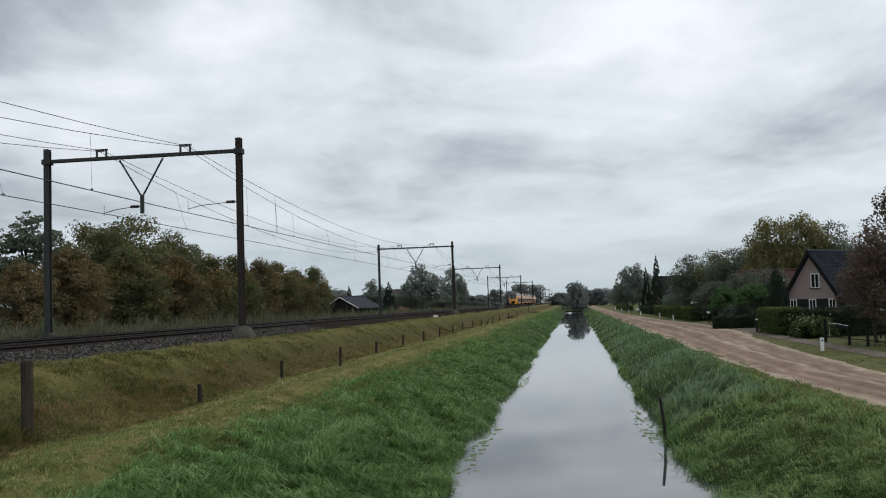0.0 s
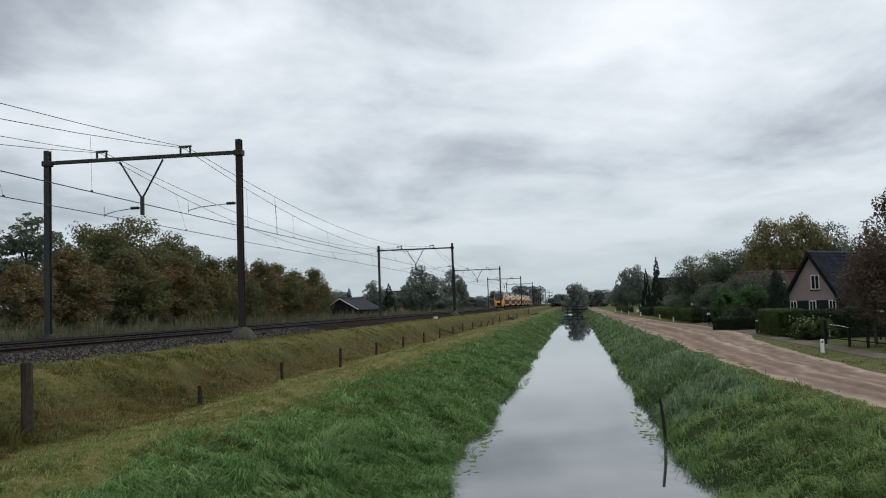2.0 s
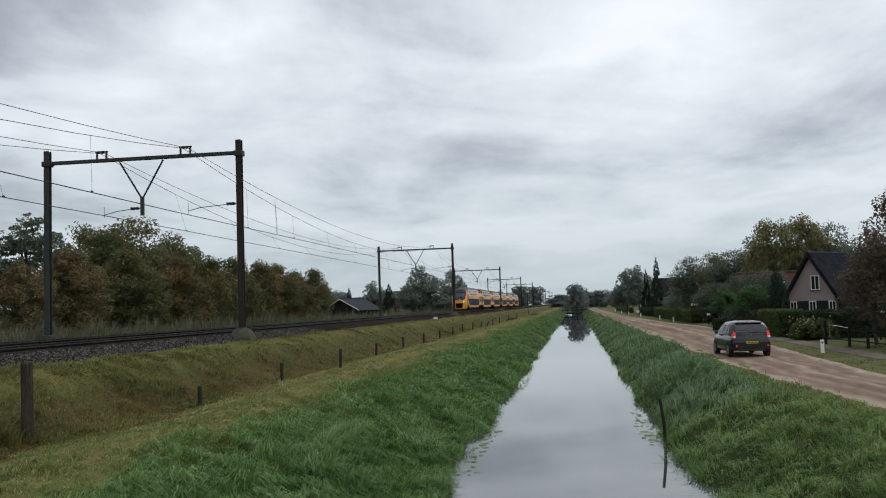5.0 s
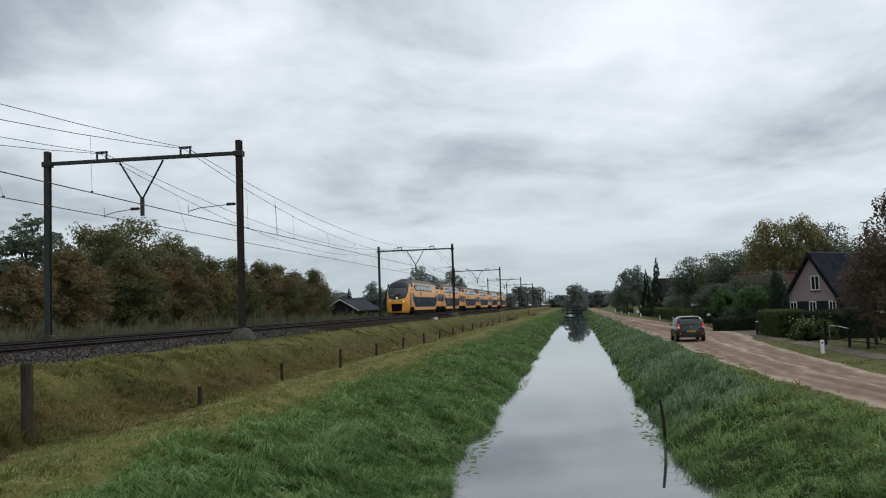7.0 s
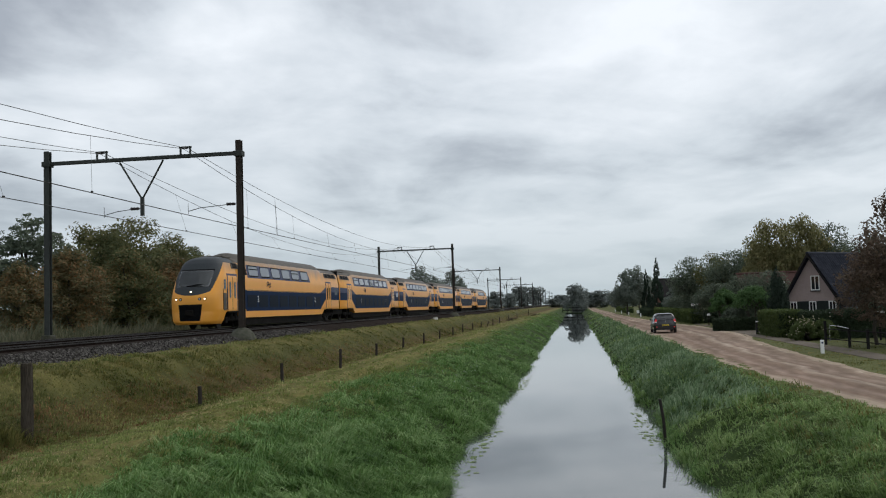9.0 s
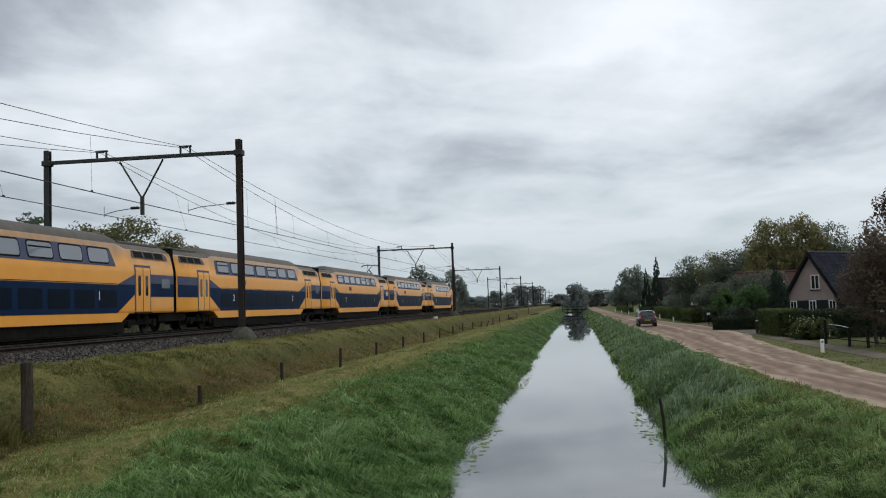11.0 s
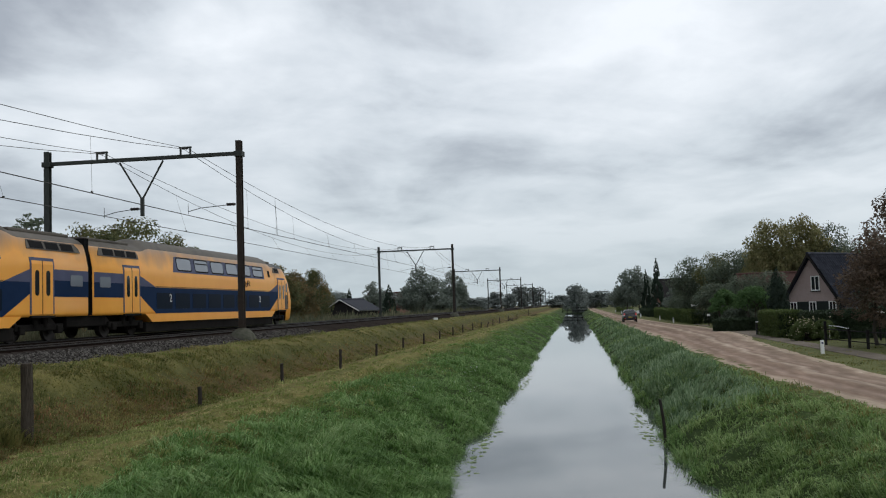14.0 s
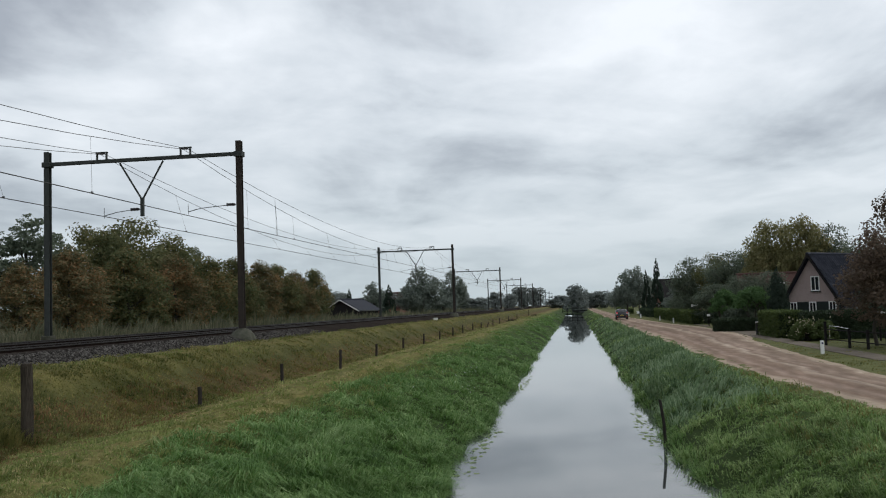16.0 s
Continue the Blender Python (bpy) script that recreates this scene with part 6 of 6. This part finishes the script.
h3 = gabled_house("far_house", "far grey-roofed house behind the trees", pose(17.5, 205, 1.05, 0, 0, -70), 7, 9, 3, 7.2, "brick", "darkboard")
window(h3, 1.5, 1.0, 1.0, 1.2)
h4 = gabled_house("far_house", "far house with a red tiled roof among trees", pose(-44, 235, 1.4, 0, 0, 80), 7, 10, 3.0, 6.6, "brick", "redtile")
sh = gabled_house("shed", "low dark wooden shed with a pale-edged grey roof", pose(-37.9, 146, 1.5, 0, 0, -10), 5.8, 9, 2.4, 4.0, "darkboard", "tile", 0.5)
for s in (-1, 1):
    b = bmesh.new()
    tube(b, [(0, -0.56, 4.05), (s * 3.4, -0.56, 2.15)], 0.07, 5)
    part("roof_trim", b, M["white"], sh, "pale roof edge")


# ---------------------------------------------------------------- the car
CAR = 0.95


def build_car():
    c = empty("car", "black compact people carrier driving along the dirt road", "car")
    b = bmesh.new()
    rings = []
    for y, hw, z0, z1 in ((0.0, 0.74, 0.42, 0.92), (0.06, 0.82, 0.34, 1.0), (0.3, 0.87, 0.28, 1.03), (1.0, 0.9, 0.24, 1.03), (2.2, 0.905, 0.22, 1.0), (3.1, 0.9, 0.22, 0.98), (3.6, 0.88, 0.24, 0.9), (4.0, 0.82, 0.26, 0.8), (4.24, 0.66, 0.34, 0.66)):
        lp = [(hw * 0.9, z0), (hw, z0 + 0.12), (hw * 1.0, (z0 + z1) / 2), (hw * 0.975, z1 - 0.12), (hw * 0.9, z1)]
        lp = lp + [(-x, z) for x, z in lp[::-1]]
        rings.append([b.verts.new((x, y, z)) for x, z in lp])
    for u, v in zip(rings, rings[1:]):
        for i in range(len(u)):
            j = (i + 1) % len(u)
            b.faces.new((u[i], u[j], v[j], v[i]))
    b.faces.new(rings[0][::-1]), b.faces.new(rings[-1])
    body = part("body", b, M["carpaint"], c, "glossy black body", True)
    # cabin: y at the sill and at the roof, tapering upward
    lv = [(1.0, 0.05, 3.3, 0.87), (1.2, 0.12, 2.92, 0.83), (1.42, 0.33, 2.5, 0.755), (1.54, 0.46, 2.2, 0.69), (1.6, 0.62, 1.98, 0.58), (1.63, 0.9, 1.8, 0.4)]
    b = bmesh.new()
    rings = []
    for z, y0, y1, hw in lv:
        ins = 0.12
        lp = [(-hw + ins, y0), (hw - ins, y0), (hw, y0 + ins), (hw, y1 - ins * 2), (hw - ins * 1.4, y1), (-hw + ins * 1.4, y1), (-hw, y1 - ins * 2), (-hw, y0 + ins)]
        rings.append([b.verts.new((x, y, z)) for x, y in lp])
    for u, v in zip(rings, rings[1:]):
        for i in range(8):
            j = (i + 1) % 8
            b.faces.new((u[i], u[j], v[j], v[i]))
    b.faces.new(rings[-1])
    part("cabin", b, M["carpaint"], c, "", True)

    def at(z, k):
        return float(np.interp(z, [q[0] for q in lv], [q[k] for q in lv]))

    # side windows
    for s in (-1, 1):
        for a0, a1 in ((0.16, 0.28), (0.31, 0.56), (0.6, 0.86)):
            b = bmesh.new()
            quad = []
            for fr, z in ((a0, 1.06), (a1, 1.06), (min(a1, 0.8), 1.46), (a0, 1.46)):
                y0, y1, hw = at(z, 1), at(z, 2), at(z, 3)
                quad.append(b.verts.new((s * (hw + 0.03), y0 + (y1 - y0) * fr, z)))
            b.faces.new(quad)
            bmesh.ops.solidify(b, geom=b.faces[:], thickness=0.012)
            part("side_window", b, M["skyglass"], c)
        b = bmesh.new()
        box(b, s * 0.96 - 0.08, s * 0.96 + 0.08, 2.74, 2.84, 1.0, 1.12, 0.03)
        part("wing_mirror", b, M["plastic"], c)
        b = bmesh.new()
        lamp_ = [(0.68, 1.12), (0.8, 1.17), (0.875, 0.9), (0.7, 0.86)]
        f0 = [b.verts.new((s * x, -0.01 + 0.16 * (z - 0.8) + 0.3 * max(0.0, x - 0.66), z)) for x, z in lamp_]
        f1 = [b.verts.new((s * (x - 0.04), 0.3, z)) for x, z in lamp_]
        b.faces.new(f0), b.faces.new(f1[::-1])
        for i in range(4):
            b.faces.new((f0[i], f0[(i + 1) % 4], f1[(i + 1) % 4], f1[i]))
        part("tail_lamp", b, M["redlamp"], c, "red tail lamp")
        b = bmesh.new()
        box(b, s * 0.77 - 0.06, s * 0.77 + 0.06, -0.015, 0.12, 0.87, 0.95, 0.01)
        part("reversing_lamp", b, M["white"], c)
        b = bmesh.new()
        tube(b, [(s * 0.7, -0.075, 0.52), (s * 0.7, -0.04, 0.52)], 0.045, 10)
        part("bumper_reflector", b, M["redlamp"], c)
        b = bmesh.new()
        box(b, s * 0.895 - 0.012, s * 0.895 + 0.022, 0.9, 3.1, 0.56, 0.64, 0.01)
        part("side_trim", b, M["plastic"], c)
    b = bmesh.new()
    b.faces.new([b.verts.new(q) for q in ((-0.72, 0.07, 1.12), (0.72, 0.07, 1.12), (0.6, 0.33, 1.47), (-0.6, 0.33, 1.47))])
    bmesh.ops.solidify(b, geom=b.faces[:], thickness=0.02)
    part("rear_window", b, M["screen"], c, "dark rear window")
    b = bmesh.new()
    tube(b, [(0, 0.03, 1.11), (0.42, 0.07, 1.17)], 0.012, 5)
    part("rear_wiper", b, M["plastic"], c)
    b = bmesh.new()
    box(b, -0.6, 0.6, 0.3, 0.6, 1.53, 1.56, 0.012)
    part("spoiler", b, M["carpaint"], c)
    b = bmesh.new()
    box(b, -0.82, 0.82, -0.06, 0.2, 0.34, 0.74, 0.06)
    part("rear_bumper", b, M["carpaint"], c)
    b = bmesh.new()
    box(b, -0.6, 0.6, -0.05, 0.1, 0.27, 0.4, 0.03)
    part("bumper_insert", b, M["plastic"], c)
    b = bmesh.new()
    box(b, -0.26, 0.26, -0.075, -0.05, 0.61, 0.72, 0.005)
    pl = part("number_plate", b, M["plate"], c, "yellow number plate")
    for i in range(3):
        b = bmesh.new()
        box(b, -0.2 + 0.15 * i, -0.09 + 0.15 * i, -0.08, -0.074, 0.64, 0.69)
        part("plate_bar", b, M["plastic"], pl)
    b = bmesh.new()
    b.faces.new([b.verts.new(q) for q in ((0, -0.01, 0.9), (0.05, -0.01, 0.97), (0, -0.01, 1.04), (-0.05, -0.01, 0.97))])
    bmesh.ops.solidify(b, geom=b.faces[:], thickness=0.02)
    part("badge", b, M["chrome"], c, "plain chrome badge")
    b = bmesh.new()
    tube(b, [(0.0, 0.7, 1.6), (0.0, 0.62, 1.76)], 0.008, 5)
    part("aerial", b, M["plastic"], c)
    wheels_ = []
    for s in (-1, 1):
        for y in (0.72, 3.4):
            b = bmesh.new()
            disc_x(b, 0, 0, 0, 0.315, 0.2, 28)
            bmesh.ops.bevel(b, geom=[e for e in b.edges if len(e.link_faces) == 2 and e.calc_face_angle(0) > 1.2], offset=0.03, segments=2, affect="EDGES")
            wh = part("wheel", b, M["tyre"], c)
            wh.location = (s * 0.82, y, 0.315)
            b = bmesh.new()
            disc_x(b, s * 0.085, 0, 0, 0.205, 0.05, 24)
            part("rim", b, M["alloy"], wh)
            for k in range(5):
                a = k * 2 * math.pi / 5 + 0.3
                b = bmesh.new()
                disc_x(b, s * 0.1, 0.12 * math.cos(a), 0.12 * math.sin(a), 0.045, 0.03, 8)
                part("rim_hole", b, M["gap"], wh)
            wheels_.append((wh, s * 0.82, y))
            b = bmesh.new()
            tube(b, [(s * 0.88, y - 0.37, 0.3), (s * 0.88, y - 0.28, 0.58), (s * 0.885, y, 0.7), (s * 0.88, y + 0.28, 0.58), (s * 0.88, y + 0.37, 0.3)], 0.03, 6)
            part("wheel_arch", b, M["plastic"], c)
    # bring all parts to the true length of about four metres
    for ob in c.children_recursive:
        ob.data.transform(Matrix.Scale(CAR, 4))
        ob.location = ob.location * CAR
    return c, [(w, x * CAR, y * CAR) for w, x, y in wheels_]


car, wheels = build_car()


# car: seconds, place of its tail along and across the land
DRIVE = [(-0.5, -8.0, 10.3), (0, -3.5, 10.2), (1, 5.0, 9.8), (2, 14.0, 9.1), (3, 23.7, 8.9), (3.5, 28.1, 8.55), (4.2, 34.1, 8.05), (5.2, 42.6, 7.35), (6.3, 51.6, 7.02), (7, 57.3, 6.97), (8, 65.2, 6.97), (9, 73.2, 6.97),
         (10.2, 82.9, 6.94), (11.3, 92.2, 6.9), (12.5, 102.6, 6.88), (14.5, 121.5, 6.85), (16, 137, 6.88), (16.5, 142, 6.9)]
dt, dy_, dx_ = (np.array([q[i] for q in DRIVE]) for i in range(3))


def motions():
    # train: seconds and place of the nose along the far track
    run = [(0, 322.5), (2, 261.6), (4, 200.7), (6.5, 124.4), (9, 48.8), (10.75, -2.9), (12.5, -54.6), (14.1, -102.6), (16, -159.0)]
    walk(train, [(t, pose(FAR_X, y, RAIL_Z)) for t, y in run])
    rows = []
    for k in range(33):
        t = 0.5 * k
        x, y = np.interp(t, dt, dx_), np.interp(t, dt, dy_)
        ax, ay = np.interp(t + 0.5, dt, dx_) - np.interp(t - 0.5, dt, dx_), np.interp(t + 0.5, dt, dy_) - np.interp(t - 0.5, dt, dy_)
        rows.append((t, pose(x, y, 1.125, 0, 0, -math.degrees(math.atan2(ax, ay)))))
    walk(car, rows)
    # wheels roll with the car, in steps under a quarter turn
    for w, x, y in wheels:
        spin = []
        for k in range(481):
            t = k / 30
            spin.append((t, pose(x, y, 0.315 * CAR, -math.degrees((np.interp(t, dt, dy_) - dy_[0]) / (0.315 * CAR)) % 360)))
        walk(w, spin)


motions()
